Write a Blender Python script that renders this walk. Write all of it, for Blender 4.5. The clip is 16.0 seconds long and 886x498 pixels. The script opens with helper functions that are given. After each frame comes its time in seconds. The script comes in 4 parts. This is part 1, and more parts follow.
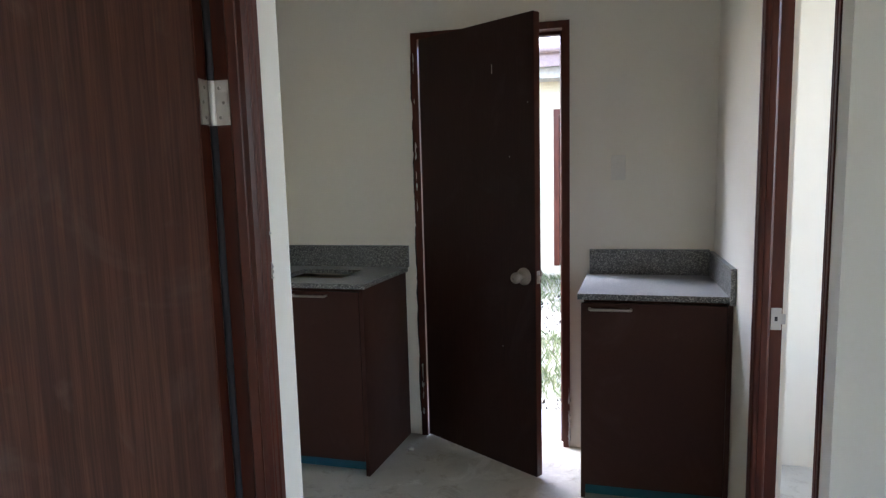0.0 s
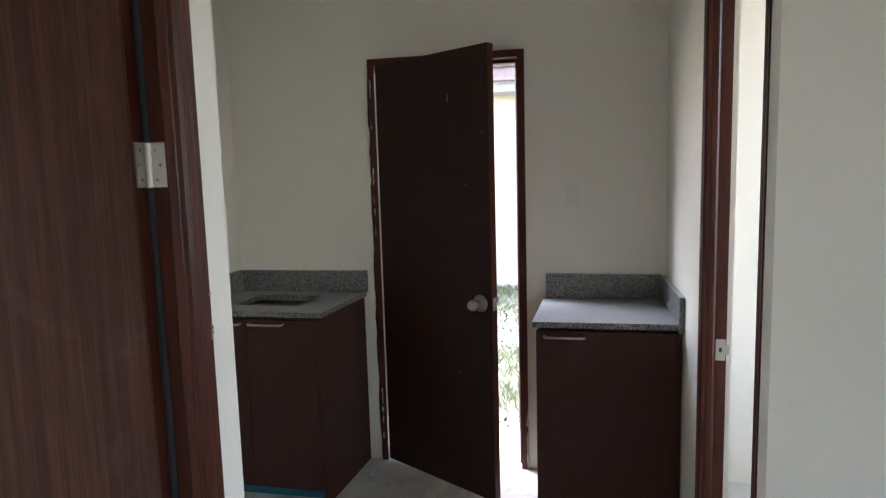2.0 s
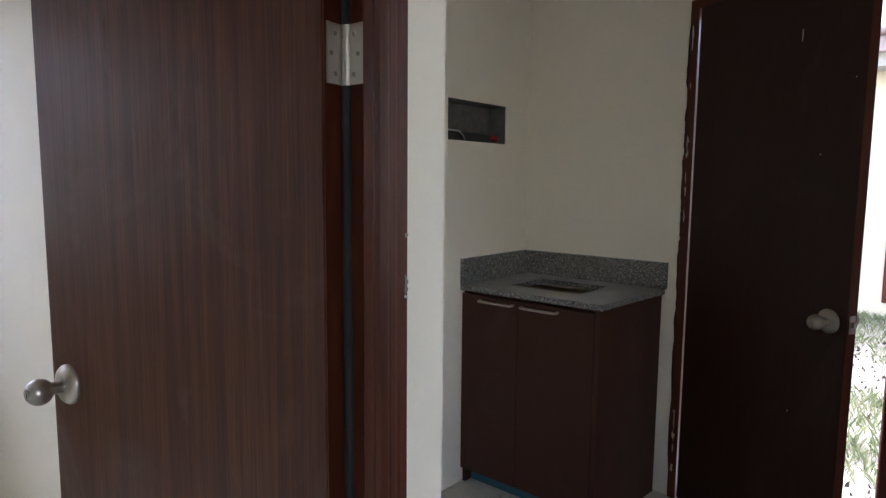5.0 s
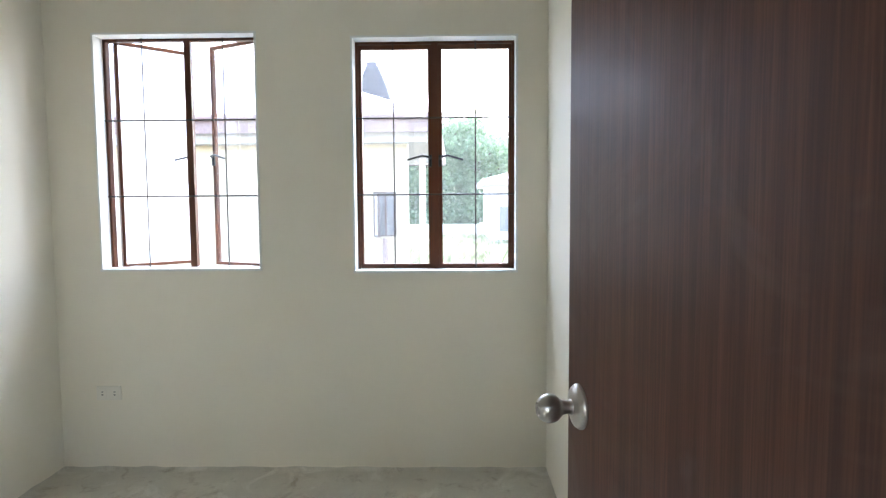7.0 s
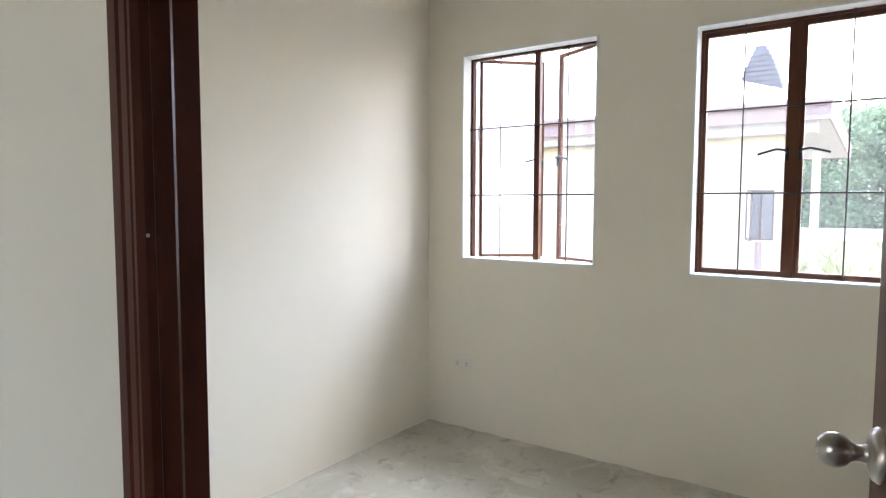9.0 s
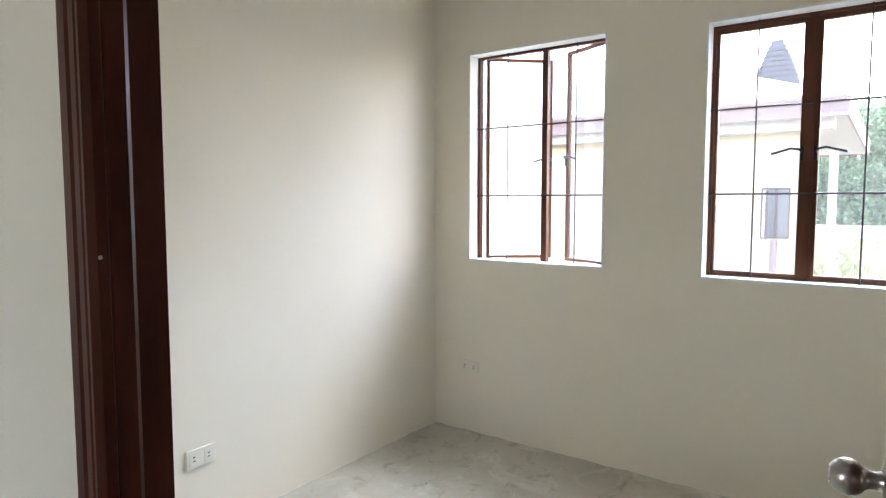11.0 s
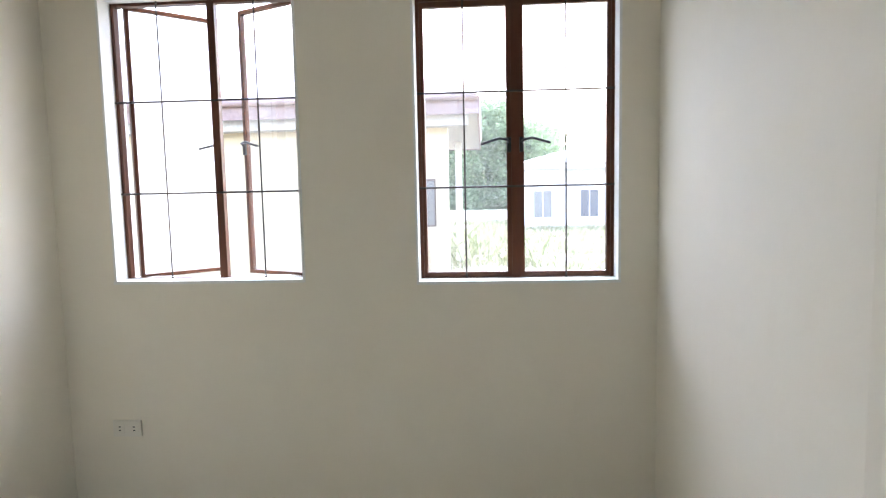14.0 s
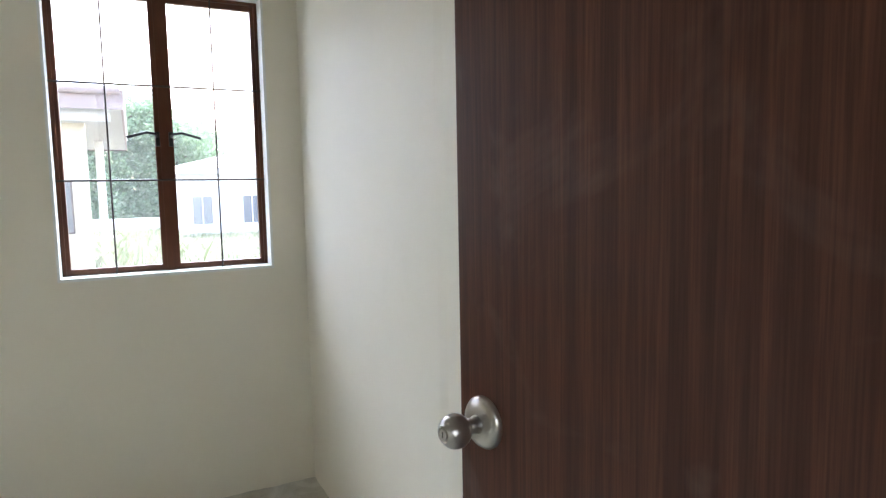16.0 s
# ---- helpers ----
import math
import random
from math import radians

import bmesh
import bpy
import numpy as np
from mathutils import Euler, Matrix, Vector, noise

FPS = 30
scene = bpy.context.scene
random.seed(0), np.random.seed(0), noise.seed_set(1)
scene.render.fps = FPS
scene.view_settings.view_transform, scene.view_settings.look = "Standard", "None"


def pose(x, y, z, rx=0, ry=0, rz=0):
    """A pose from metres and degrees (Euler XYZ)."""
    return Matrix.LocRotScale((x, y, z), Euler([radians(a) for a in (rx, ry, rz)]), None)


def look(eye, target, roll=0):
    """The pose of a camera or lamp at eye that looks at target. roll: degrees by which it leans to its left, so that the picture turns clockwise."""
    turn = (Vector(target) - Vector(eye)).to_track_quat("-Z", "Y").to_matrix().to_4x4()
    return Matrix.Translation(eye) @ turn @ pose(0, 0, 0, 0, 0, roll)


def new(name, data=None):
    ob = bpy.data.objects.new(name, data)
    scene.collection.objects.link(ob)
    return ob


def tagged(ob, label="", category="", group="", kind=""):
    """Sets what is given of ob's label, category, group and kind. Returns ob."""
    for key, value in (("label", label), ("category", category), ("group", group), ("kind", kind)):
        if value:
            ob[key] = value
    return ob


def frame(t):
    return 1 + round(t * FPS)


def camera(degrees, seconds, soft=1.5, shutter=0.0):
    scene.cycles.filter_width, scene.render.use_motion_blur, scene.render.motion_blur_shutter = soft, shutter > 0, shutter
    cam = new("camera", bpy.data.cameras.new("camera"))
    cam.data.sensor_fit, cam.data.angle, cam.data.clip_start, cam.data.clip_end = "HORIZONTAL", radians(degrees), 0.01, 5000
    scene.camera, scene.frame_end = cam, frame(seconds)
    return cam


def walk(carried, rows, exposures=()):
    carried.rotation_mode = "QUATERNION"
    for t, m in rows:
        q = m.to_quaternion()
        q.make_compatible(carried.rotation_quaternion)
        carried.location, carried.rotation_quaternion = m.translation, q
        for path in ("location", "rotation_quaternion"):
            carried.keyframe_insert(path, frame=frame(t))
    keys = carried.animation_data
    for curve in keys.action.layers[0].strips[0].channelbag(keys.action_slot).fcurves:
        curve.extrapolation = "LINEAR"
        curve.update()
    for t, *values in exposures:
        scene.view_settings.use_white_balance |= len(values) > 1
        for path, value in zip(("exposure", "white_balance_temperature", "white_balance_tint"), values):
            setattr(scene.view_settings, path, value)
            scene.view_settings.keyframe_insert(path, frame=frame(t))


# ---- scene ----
cam = camera(71.1, 16.0, soft=1.3)
PATH = [
    (0, (0.213, -0.045, 1.414), (-0.299, 1.873, 1.172), -1.5),
    (0.5, (0.227, -0.054, 1.464), (-0.247, 1.875, 1.222), -1.6),
    (1, (0.26, -0.048, 1.545), (-0.189, 1.887, 1.308), -1.6),
    (1.5, (0.286, -0.047, 1.581), (-0.144, 1.892, 1.347), -1.5),
    (2, (0.268, -0.032, 1.518), (-0.146, 1.911, 1.288), -1.6),
    (2.5, (0.28, -0.016, 1.45), (-0.301, 1.885, 1.228), -1.8),
    (3, (0.297, 0.118, 1.421), (-0.374, 1.989, 1.202), -1.9),
    (3.2, (0.309, 0.175, 1.409), (-0.434, 2.02, 1.197), -2.0),
    (5.3, (0.106, 0.435, 1.371), (-1.336, 1.808, 1.175), -0.6),
    (5.5, (0.054, 0.463, 1.342), (-1.503, 1.707, 1.171), -1.6),
    (6, (-0.004, 0.567, 1.335), (-1.813, 1.406, 1.185), -1.3),
    (6.5, (-0.027, 0.618, 1.332), (-1.98, 1.03, 1.193), -0.9),
    (7, (-0.075, 0.614, 1.335), (-2.069, 0.573, 1.193), -0.4),
    (7.5, (-0.142, 0.615, 1.327), (-2.101, 0.236, 1.193), -0.3),
    (8, (-0.119, 0.728, 1.335), (-1.942, -0.086, 1.212), -0.5),
    (8.5, (-0.091, 0.807, 1.333), (-1.754, -0.296, 1.198), 0.3),
    (11, (-0.152, 0.811, 1.353), (-1.768, -0.358, 1.201), -0.0),
    (11.5, (-0.187, 0.787, 1.391), (-1.869, -0.286, 1.245), -0.4),
    (12, (-0.221, 0.78, 1.401), (-1.951, -0.212, 1.25), -0.3),
    (12.5, (-0.337, 0.689, 1.417), (-2.157, -0.122, 1.246), -0.6),
    (13, (-0.43, 0.523, 1.367), (-2.339, -0.055, 1.221), -0.6),
    (13.5, (-0.515, 0.426, 1.389), (-2.472, 0.048, 1.217), -0.9),
    (14, (-0.653, 0.379, 1.378), (-2.639, 0.249, 1.189), -1.2),
    (14.5, (-0.653, 0.349, 1.353), (-2.644, 0.405, 1.177), -1.3),
    (15, (-0.574, 0.323, 1.345), (-2.539, 0.648, 1.167), -1.0),
    (15.5, (-0.477, 0.33, 1.335), (-2.363, 0.968, 1.148), -1.2),
    (16, (-0.376, 0.38, 1.323), (-2.159, 1.268, 1.135), -1.1),
]
EXPOSURES = [
    (0.0, 4.31, 7050, 21),
    (1.6, 4.41, 7250, 21),
    (3.2, 4.24, 7150, 23),
    (5.3, 4.1, 7550, 25),
    (6.0, 4.33, 7350, 19),
    (7.0, 4.45, 7350, 18),
    (8.5, 4.42, 7700, 23),
    (12.0, 4.39, 7750, 22),
    (14.5, 4.27, 7800, 22),
    (16.0, 4.31, 7600, 19),
]
walk(cam, [(t, look(eye, target, roll)) for t, eye, target, roll in PATH], EXPOSURES)

# ---- daylight ----
world = bpy.data.worlds.new("overcast_sky")
world.use_nodes = True
scene.world = world
wn = world.node_tree
sky = wn.nodes.new("ShaderNodeTexSky")
sky.sky_type, sky.sun_disc = "NISHITA", False
sky.sun_elevation, sky.sun_rotation = radians(55), radians(285)
sky.air_density, sky.dust_density, sky.ozone_density = 1.0, 1.4, 2.6
wn.links.new(sky.outputs["Color"], wn.nodes["Background"].inputs["Color"])
wn.nodes["Background"].inputs["Strength"].default_value = 0.118
sun = new("sun", bpy.data.lights.new("sun", "SUN"))
sun.data.energy, sun.data.angle, sun.data.color = 0.49, radians(38), (0.42, 0.7, 1.0)
sun.matrix_world = look((-7.0, 1.9, 6.4), (0, 0, 0))


# ---- materials ----
class Nodes:
    """A small wrapper to write node materials in few lines."""

    def __init__(self, name):
        self.mat = bpy.data.materials.new(name)
        self.mat.use_nodes = True
        self.tree = self.mat.node_tree
        self.bsdf = self.tree.nodes["Principled BSDF"]

    def add(self, kind, **inputs):
        n = self.tree.nodes.new(kind)
        for key, value in inputs.items():
            n.inputs[key].default_value = value
        return n

    def link(self, a, b):
        self.tree.links.new(a, b)

    def coords(self, scale=(1, 1, 1)):
        g = self.add("ShaderNodeTexCoord")
        m = self.add("ShaderNodeMapping")
        m.inputs["Scale"].default_value = scale
        self.link(g.outputs["Object"], m.inputs["Vector"])
        return m.outputs["Vector"]

    def noise(self, scale, detail=4.0, rough=0.55, vec=None, distortion=0.0):
        n = self.add("ShaderNodeTexNoise", Scale=scale, Detail=detail, Roughness=rough, Distortion=distortion)
        self.link(vec if vec else self.coords(), n.inputs["Vector"])
        return n.outputs["Fac"]

    def ramp(self, fac, stops):
        r = self.add("ShaderNodeValToRGB")
        e = r.color_ramp.elements
        while len(e) < len(stops):
            e.new(0.5)
        for el, (p, c) in zip(e, stops):
            el.position, el.color = p, (*c, 1)
        self.link(fac, r.inputs["Fac"])
        return r.outputs["Color"]

    def mix(self, fac, a, b, blend="MIX"):
        m = self.add("ShaderNodeMix")
        m.data_type, m.blend_type = "RGBA", blend
        for sock, v in ((m.inputs["Factor"], fac), (m.inputs[6], a), (m.inputs[7], b)):
            if isinstance(v, (int, float)):
                sock.default_value = v
            elif isinstance(v, tuple):
                sock.default_value = (*v, 1)
            else:
                self.link(v, sock)
        return m.outputs[2]

    def range(self, fac, lo, hi, a=0.0, b=1.0):
        m = self.add("ShaderNodeMapRange")
        m.inputs["From Min"].default_value, m.inputs["From Max"].default_value = lo, hi
        m.inputs["To Min"].default_value, m.inputs["To Max"].default_value = a, b
        self.link(fac, m.inputs["Value"])
        return m.outputs["Result"]

    def bump(self, fac, strength=0.2, distance=0.01):
        b = self.add("ShaderNodeBump", Strength=strength, Distance=distance)
        self.link(fac, b.inputs["Height"])
        self.link(b.outputs["Normal"], self.bsdf.inputs["Normal"])

    def set(self, color=None, rough=None, metal=None, spec=None):
        for key, v in (("Base Color", color), ("Roughness", rough), ("Metallic", metal), ("Specular IOR Level", spec)):
            if v is None:
                continue
            if isinstance(v, (int, float)):
                self.bsdf.inputs[key].default_value = v
            elif isinstance(v, tuple):
                self.bsdf.inputs[key].default_value = (*v, 1)
            else:
                self.link(v, self.bsdf.inputs[key])
        return self.mat


def painted_plaster(name, a, b, stain):
    n = Nodes(name)
    broad = n.noise(1.1, 5, 0.6)
    fine = n.noise(160, 3, 0.5)
    trowel = n.noise(9, 4, 0.6, n.coords((1, 1, 0.35)))
    col = n.ramp(broad, [(0.3, a), (0.7, b)])
    col = n.mix(n.range(trowel, 0.62, 0.85, 0, 0.22), col, stain)
    h = n.add("ShaderNodeMath")
    h.operation = "ADD"
    n.link(trowel, h.inputs[0])
    n.link(n.range(fine, 0, 1, 0, 0.12), h.inputs[1])
    n.bump(h.outputs[0], 0.16, 0.006)
    return n.set(col, n.range(broad, 0.2, 0.8, 0.5, 0.68), spec=0.35)


def veneer(name, dark, light, streak, rough=(0.3, 0.45), axis=(1, 1, 0.02), smear=0.1, spec=0.22):
    """Wood-grain laminate with streaks along z."""
    n = Nodes(name)
    fine = n.noise(230, 4, 0.65, n.coords(axis))
    wide = n.noise(38, 3, 0.65, n.coords((axis[0], axis[1], axis[2] * 0.8)))
    smudge = n.noise(2.6, 4, 0.6, n.coords((1, 1, 0.7)), distortion=2.6)
    col = n.ramp(fine, [(0.38, dark), (0.62, light)])
    col = n.mix(n.range(wide, 0.38, 0.62, 0, 0.64), col, streak)
    col = n.mix(n.range(smudge, 0.54, 0.78, 0, smear), col, (0.22, 0.17, 0.15))
    n.bump(fine, 0.05, 0.002)
    return n.set(col, n.range(smudge, 0.3, 0.75, *rough), spec=spec)


def satin_paint(name, a, b, rough=0.4, scale=14):
    n = Nodes(name)
    f = n.noise(scale, 5, 0.6, n.coords((1, 1, 0.15)))
    g = n.noise(220, 2, 0.5)
    n.bump(g, 0.06, 0.001)
    return n.set(n.ramp(f, [(0.3, a), (0.72, b)]), n.range(f, 0.2, 0.8, rough - 0.08, rough + 0.1), spec=0.28)


def speckled_granite(name):
    n = Nodes(name)
    v = n.add("ShaderNodeTexVoronoi", Scale=240.0)
    n.link(n.coords(), v.inputs["Vector"])
    s = n.add("ShaderNodeSeparateColor")
    n.link(v.outputs["Color"], s.inputs["Color"])
    col = n.ramp(s.outputs["Red"], [(0.0, (0.02, 0.0195, 0.018)), (0.3, (0.075, 0.072, 0.066)), (0.62, (0.14, 0.136, 0.124)), (0.95, (0.38, 0.365, 0.335))])
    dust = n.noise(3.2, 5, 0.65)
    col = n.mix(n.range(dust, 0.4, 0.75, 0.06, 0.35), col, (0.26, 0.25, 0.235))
    # upward faces mixed paler: dust, with the top's bluish sheen put into its colour
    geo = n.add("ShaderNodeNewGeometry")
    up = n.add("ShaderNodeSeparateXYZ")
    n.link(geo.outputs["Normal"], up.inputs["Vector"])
    dust_sheen = n.add("ShaderNodeMath")
    dust_sheen.operation = "MULTIPLY"
    n.link(n.range(up.outputs["Z"], 0.7, 0.95), dust_sheen.inputs[0])
    n.link(n.range(dust, 0.3, 0.7, 0.35, 0.72), dust_sheen.inputs[1])
    col = n.mix(dust_sheen.outputs[0], col, (0.5, 0.505, 0.505))
    return n.set(col, n.range(dust, 0.3, 0.7, 0.25, 0.5))


def rough_screed(name):
    n = Nodes(name)
    broad = n.noise(1.6, 6, 0.65)
    mid = n.noise(8, 5, 0.7, distortion=0.6)
    fine = n.noise(120, 3, 0.6)
    col = n.ramp(broad, [(0.28, (0.44, 0.405, 0.335)), (0.5, (0.57, 0.53, 0.445)), (0.75, (0.68, 0.64, 0.55))])
    col = n.mix(n.range(mid, 0.54, 0.68, 0, 0.6), col, (0.31, 0.255, 0.185))
    col = n.mix(n.range(n.noise(3.5, 5, 0.7, distortion=1.0), 0.55, 0.66, 0, 0.65), col, (0.74, 0.705, 0.625))
    col = n.mix(n.range(fine, 0.35, 0.75, 0, 0.3), col, (0.47, 0.435, 0.365))
    n.bump(mid, 0.35, 0.008)
    return n.set(col, 0.85, spec=0.25)


def brushed_metal(name, colour, rough):
    n = Nodes(name)
    f = n.noise(90, 3, 0.6, n.coords((1, 1, 8)))
    return n.set(n.ramp(f, [(0.3, tuple(c * 0.96 for c in colour)), (0.7, colour)]), n.range(f, 0.2, 0.8, rough - 0.02, rough + 0.04), metal=1.0)


def plain(name, colour, rough=0.6, metal=0.0, amount=0.12, scale=20):
    n = Nodes(name)
    f = n.noise(scale, 4, 0.6)
    return n.set(n.ramp(f, [(0.3, tuple(c * (1 - amount) for c in colour)), (0.7, tuple(min(1, c * (1 + amount)) for c in colour))]), rough, metal)


def leafy(name, a, b):
    n = Nodes(name)
    g = n.add("ShaderNodeNewGeometry")
    col = n.ramp(g.outputs["Random Per Island"], [(0.1, a), (0.9, b)])
    n.set(col, 0.6)
    thin = n.add("ShaderNodeBsdfTranslucent")
    n.link(col, thin.inputs["Color"])
    both = n.add("ShaderNodeMixShader", Fac=0.5)
    n.link(n.bsdf.outputs["BSDF"], both.inputs[1])
    n.link(thin.outputs["BSDF"], both.inputs[2])
    n.link(both.outputs["Shader"], n.tree.nodes["Material Output"].inputs["Surface"])
    return n.mat


def filmed_glass(name, least, most):
    """Glass under a pale film: thin for dust, dense to paint sky glare."""
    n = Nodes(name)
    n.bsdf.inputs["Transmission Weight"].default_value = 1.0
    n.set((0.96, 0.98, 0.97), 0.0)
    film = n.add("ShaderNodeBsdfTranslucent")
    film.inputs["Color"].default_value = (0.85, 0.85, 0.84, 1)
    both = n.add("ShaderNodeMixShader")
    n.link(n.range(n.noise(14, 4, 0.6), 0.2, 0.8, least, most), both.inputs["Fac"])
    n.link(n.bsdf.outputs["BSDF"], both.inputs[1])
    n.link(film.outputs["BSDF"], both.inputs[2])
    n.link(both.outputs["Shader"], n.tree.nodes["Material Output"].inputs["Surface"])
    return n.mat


PLASTER = painted_plaster("cream_wall_paint", (0.82, 0.755, 0.635), (0.87, 0.803, 0.682), (0.75, 0.68, 0.56))
CEIL = painted_plaster("white_ceiling_paint", (0.82, 0.8, 0.74), (0.87, 0.85, 0.79), (0.7, 0.68, 0.62))
SCREED = rough_screed("rough_cement_screed")
REVEAL = painted_plaster("white_reveal_paint", (0.8, 0.79, 0.75), (0.86, 0.85, 0.82), (0.7, 0.68, 0.62))
DOOR_WOOD = veneer("brown_door_laminate", (0.068, 0.0215, 0.0122), (0.118, 0.043, 0.026), (0.04, 0.0112, 0.007), (0.34, 0.48), smear=0.3, spec=0.27)
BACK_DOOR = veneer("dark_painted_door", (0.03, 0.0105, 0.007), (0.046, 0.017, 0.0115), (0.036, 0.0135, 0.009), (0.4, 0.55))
FRAME_WOOD = satin_paint("red_brown_frame_paint", (0.056, 0.0115, 0.006), (0.11, 0.0255, 0.0125), 0.38, 30)
CABINET = veneer("maroon_cabinet_board", (0.05, 0.0172, 0.0105), (0.068, 0.024, 0.0145), (0.054, 0.0188, 0.0112), (0.5, 0.62), (1, 1, 1))
RAW_BOARD = veneer("bare_brown_board", (0.26, 0.17, 0.1), (0.36, 0.25, 0.16), (0.22, 0.14, 0.08), (0.6, 0.75), (1, 1, 1))
GAP_SHADE = plain("hinge_gap_shade", (0.022, 0.023, 0.025), 0.9)
TEAL = plain("teal_plastic_film", (0.01, 0.13, 0.17), 0.4)
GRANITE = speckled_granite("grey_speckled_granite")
STEEL = brushed_metal("satin_nickel", (0.46, 0.415, 0.375), 0.29)
CHROME = brushed_metal("dull_steel_plate", (0.5, 0.465, 0.43), 0.42)
SASH = satin_paint("brown_steel_sash_paint", (0.09, 0.029, 0.015), (0.15, 0.05, 0.024), 0.45, 25)
GRILLE = plain("dark_grille_paint", (0.045, 0.028, 0.022), 0.5)
SCREW = brushed_metal("screw_steel", (0.26, 0.24, 0.22), 0.45)
BLACK_IRON = plain("black_handle", (0.02, 0.02, 0.022), 0.35)
GLASS = filmed_glass("window_glass", 0.011, 0.026)
GLARE_GLASS = filmed_glass("sky_glare_glass", 0.3, 0.45)
WHITE_PLASTIC = plain("white_plastic", (0.8, 0.755, 0.665), 0.35, amount=0.02)
SLOT = plain("dark_slot", (0.02, 0.02, 0.02), 0.7)
RAW_CEMENT = plain("raw_cement", (0.5, 0.48, 0.44), 0.9, amount=0.3, scale=60)
DARK_JOINT = plain("dark_open_joint", (0.03, 0.026, 0.022), 0.95, amount=0.4, scale=60)
DARK_BOX = plain("dark_metal_box", (0.13, 0.13, 0.12), 0.6, amount=0.3)
RED_WIRE = plain("red_wire", (0.45, 0.03, 0.03), 0.45)
GREY_WIRE = plain("grey_wire", (0.5, 0.5, 0.48), 0.45)
HOUSE_CREAM = painted_plaster("cream_house_paint", (0.48, 0.41, 0.285), (0.55, 0.475, 0.34), (0.41, 0.345, 0.24))
HOUSE_WHITE = painted_plaster("white_house_paint", (0.72, 0.7, 0.66), (0.8, 0.78, 0.74), (0.6, 0.58, 0.54))
FASCIA = plain("mauve_fascia_paint", (0.26, 0.185, 0.175), 0.6)
THIN_SASH = plain("dark_sash_paint", (0.1, 0.07, 0.065), 0.6)
PALE_PANE = plain("pale_pane", (0.6, 0.6, 0.62), 0.25)
SOFFIT = plain("soffit_board", (0.4, 0.385, 0.36), 0.7)
ROOF = plain("grey_roof_sheet", (0.66, 0.66, 0.67), 0.55)
SLATE = plain("blue_grey_roof", (0.1, 0.097, 0.108), 0.95, amount=0.2)
WIN_DARK = plain("shaded_pane", (0.17, 0.18, 0.185), 0.25)
DEEP_PANE = plain("deep_shaded_pane", (0.07, 0.085, 0.11), 0.25)
EARTH = plain("trodden_earth", (0.29, 0.265, 0.205), 0.95, amount=0.35, scale=3)
GRASS = leafy("grass_blades", (0.16, 0.19, 0.09), (0.42, 0.42, 0.27))
YARD_GRASS = leafy("dry_yard_grass", (0.1, 0.135, 0.055), (0.28, 0.29, 0.16))
LITTER = leafy("dead_leaves", (0.02, 0.016, 0.012), (0.09, 0.065, 0.045))
LEAVES = leafy("tree_leaves", (0.15, 0.235, 0.12), (0.3, 0.41, 0.24))
BARK = plain("tree_bark", (0.12, 0.095, 0.07), 0.9, amount=0.3)
CEMENT_STEP = plain("cement_step", (0.5, 0.49, 0.46), 0.9, amount=0.15, scale=12)


# ---- builders ----
def box(bm, x0, x1, y0, y1, z0, z1, bevel=0.0, m=None):
    made = bmesh.ops.create_cube(bm, size=1)["verts"]
    for v in made:
        v.co = Vector(((x0, x1)[v.co.x > 0], (y0, y1)[v.co.y > 0], (z0, z1)[v.co.z > 0]))
    if bevel:
        edges = {e for v in made for e in v.link_edges}
        res = bmesh.ops.bevel(bm, geom=list(edges), offset=bevel, segments=2, affect="EDGES", profile=0.7)
        made = list({v for f in res["faces"] for v in f.verts} | {v for v in made if v.is_valid})
    if m is not None:
        bmesh.ops.transform(bm, matrix=m, verts=made)
    return made


def boxes(*rows, bevel=0.0, m=None):
    bm = bmesh.new()
    for r in rows:
        box(bm, *r, bevel=bevel, m=m)
    if m is not None and m.determinant() < 0:
        bmesh.ops.reverse_faces(bm, faces=bm.faces)
    return bm


def prism(points, z0, z1, bevel=0.0):
    """An upright prism over a plan outline."""
    bm = bmesh.new()
    face = bm.faces.new([bm.verts.new((x, y, z0)) for x, y in points])
    ext = bmesh.ops.extrude_face_region(bm, geom=[face])
    for v in ext["geom"]:
        if isinstance(v, bmesh.types.BMVert):
            v.co.z = z1
    bmesh.ops.recalc_face_normals(bm, faces=bm.faces)
    if bevel:
        bmesh.ops.bevel(bm, geom=bm.edges[:], offset=bevel, segments=2, affect="EDGES", profile=0.7)
    return bm


def lathe(profile, steps=32, m=None):
    """A turned shape about z from (radius, height) pairs."""
    bm = bmesh.new()
    rings = []
    for r, h in profile:
        rings.append([bm.verts.new((r * math.cos(a), r * math.sin(a), h)) for a in (2 * math.pi * k / steps for k in range(steps))])
    for a, b in zip(rings, rings[1:]):
        for k in range(steps):
            bm.faces.new((a[k], a[(k + 1) % steps], b[(k + 1) % steps], b[k]))
    bm.faces.new(rings[0][::-1])
    bm.faces.new(rings[-1])
    if m is not None:
        bmesh.ops.transform(bm, matrix=m, verts=bm.verts)
    return bm


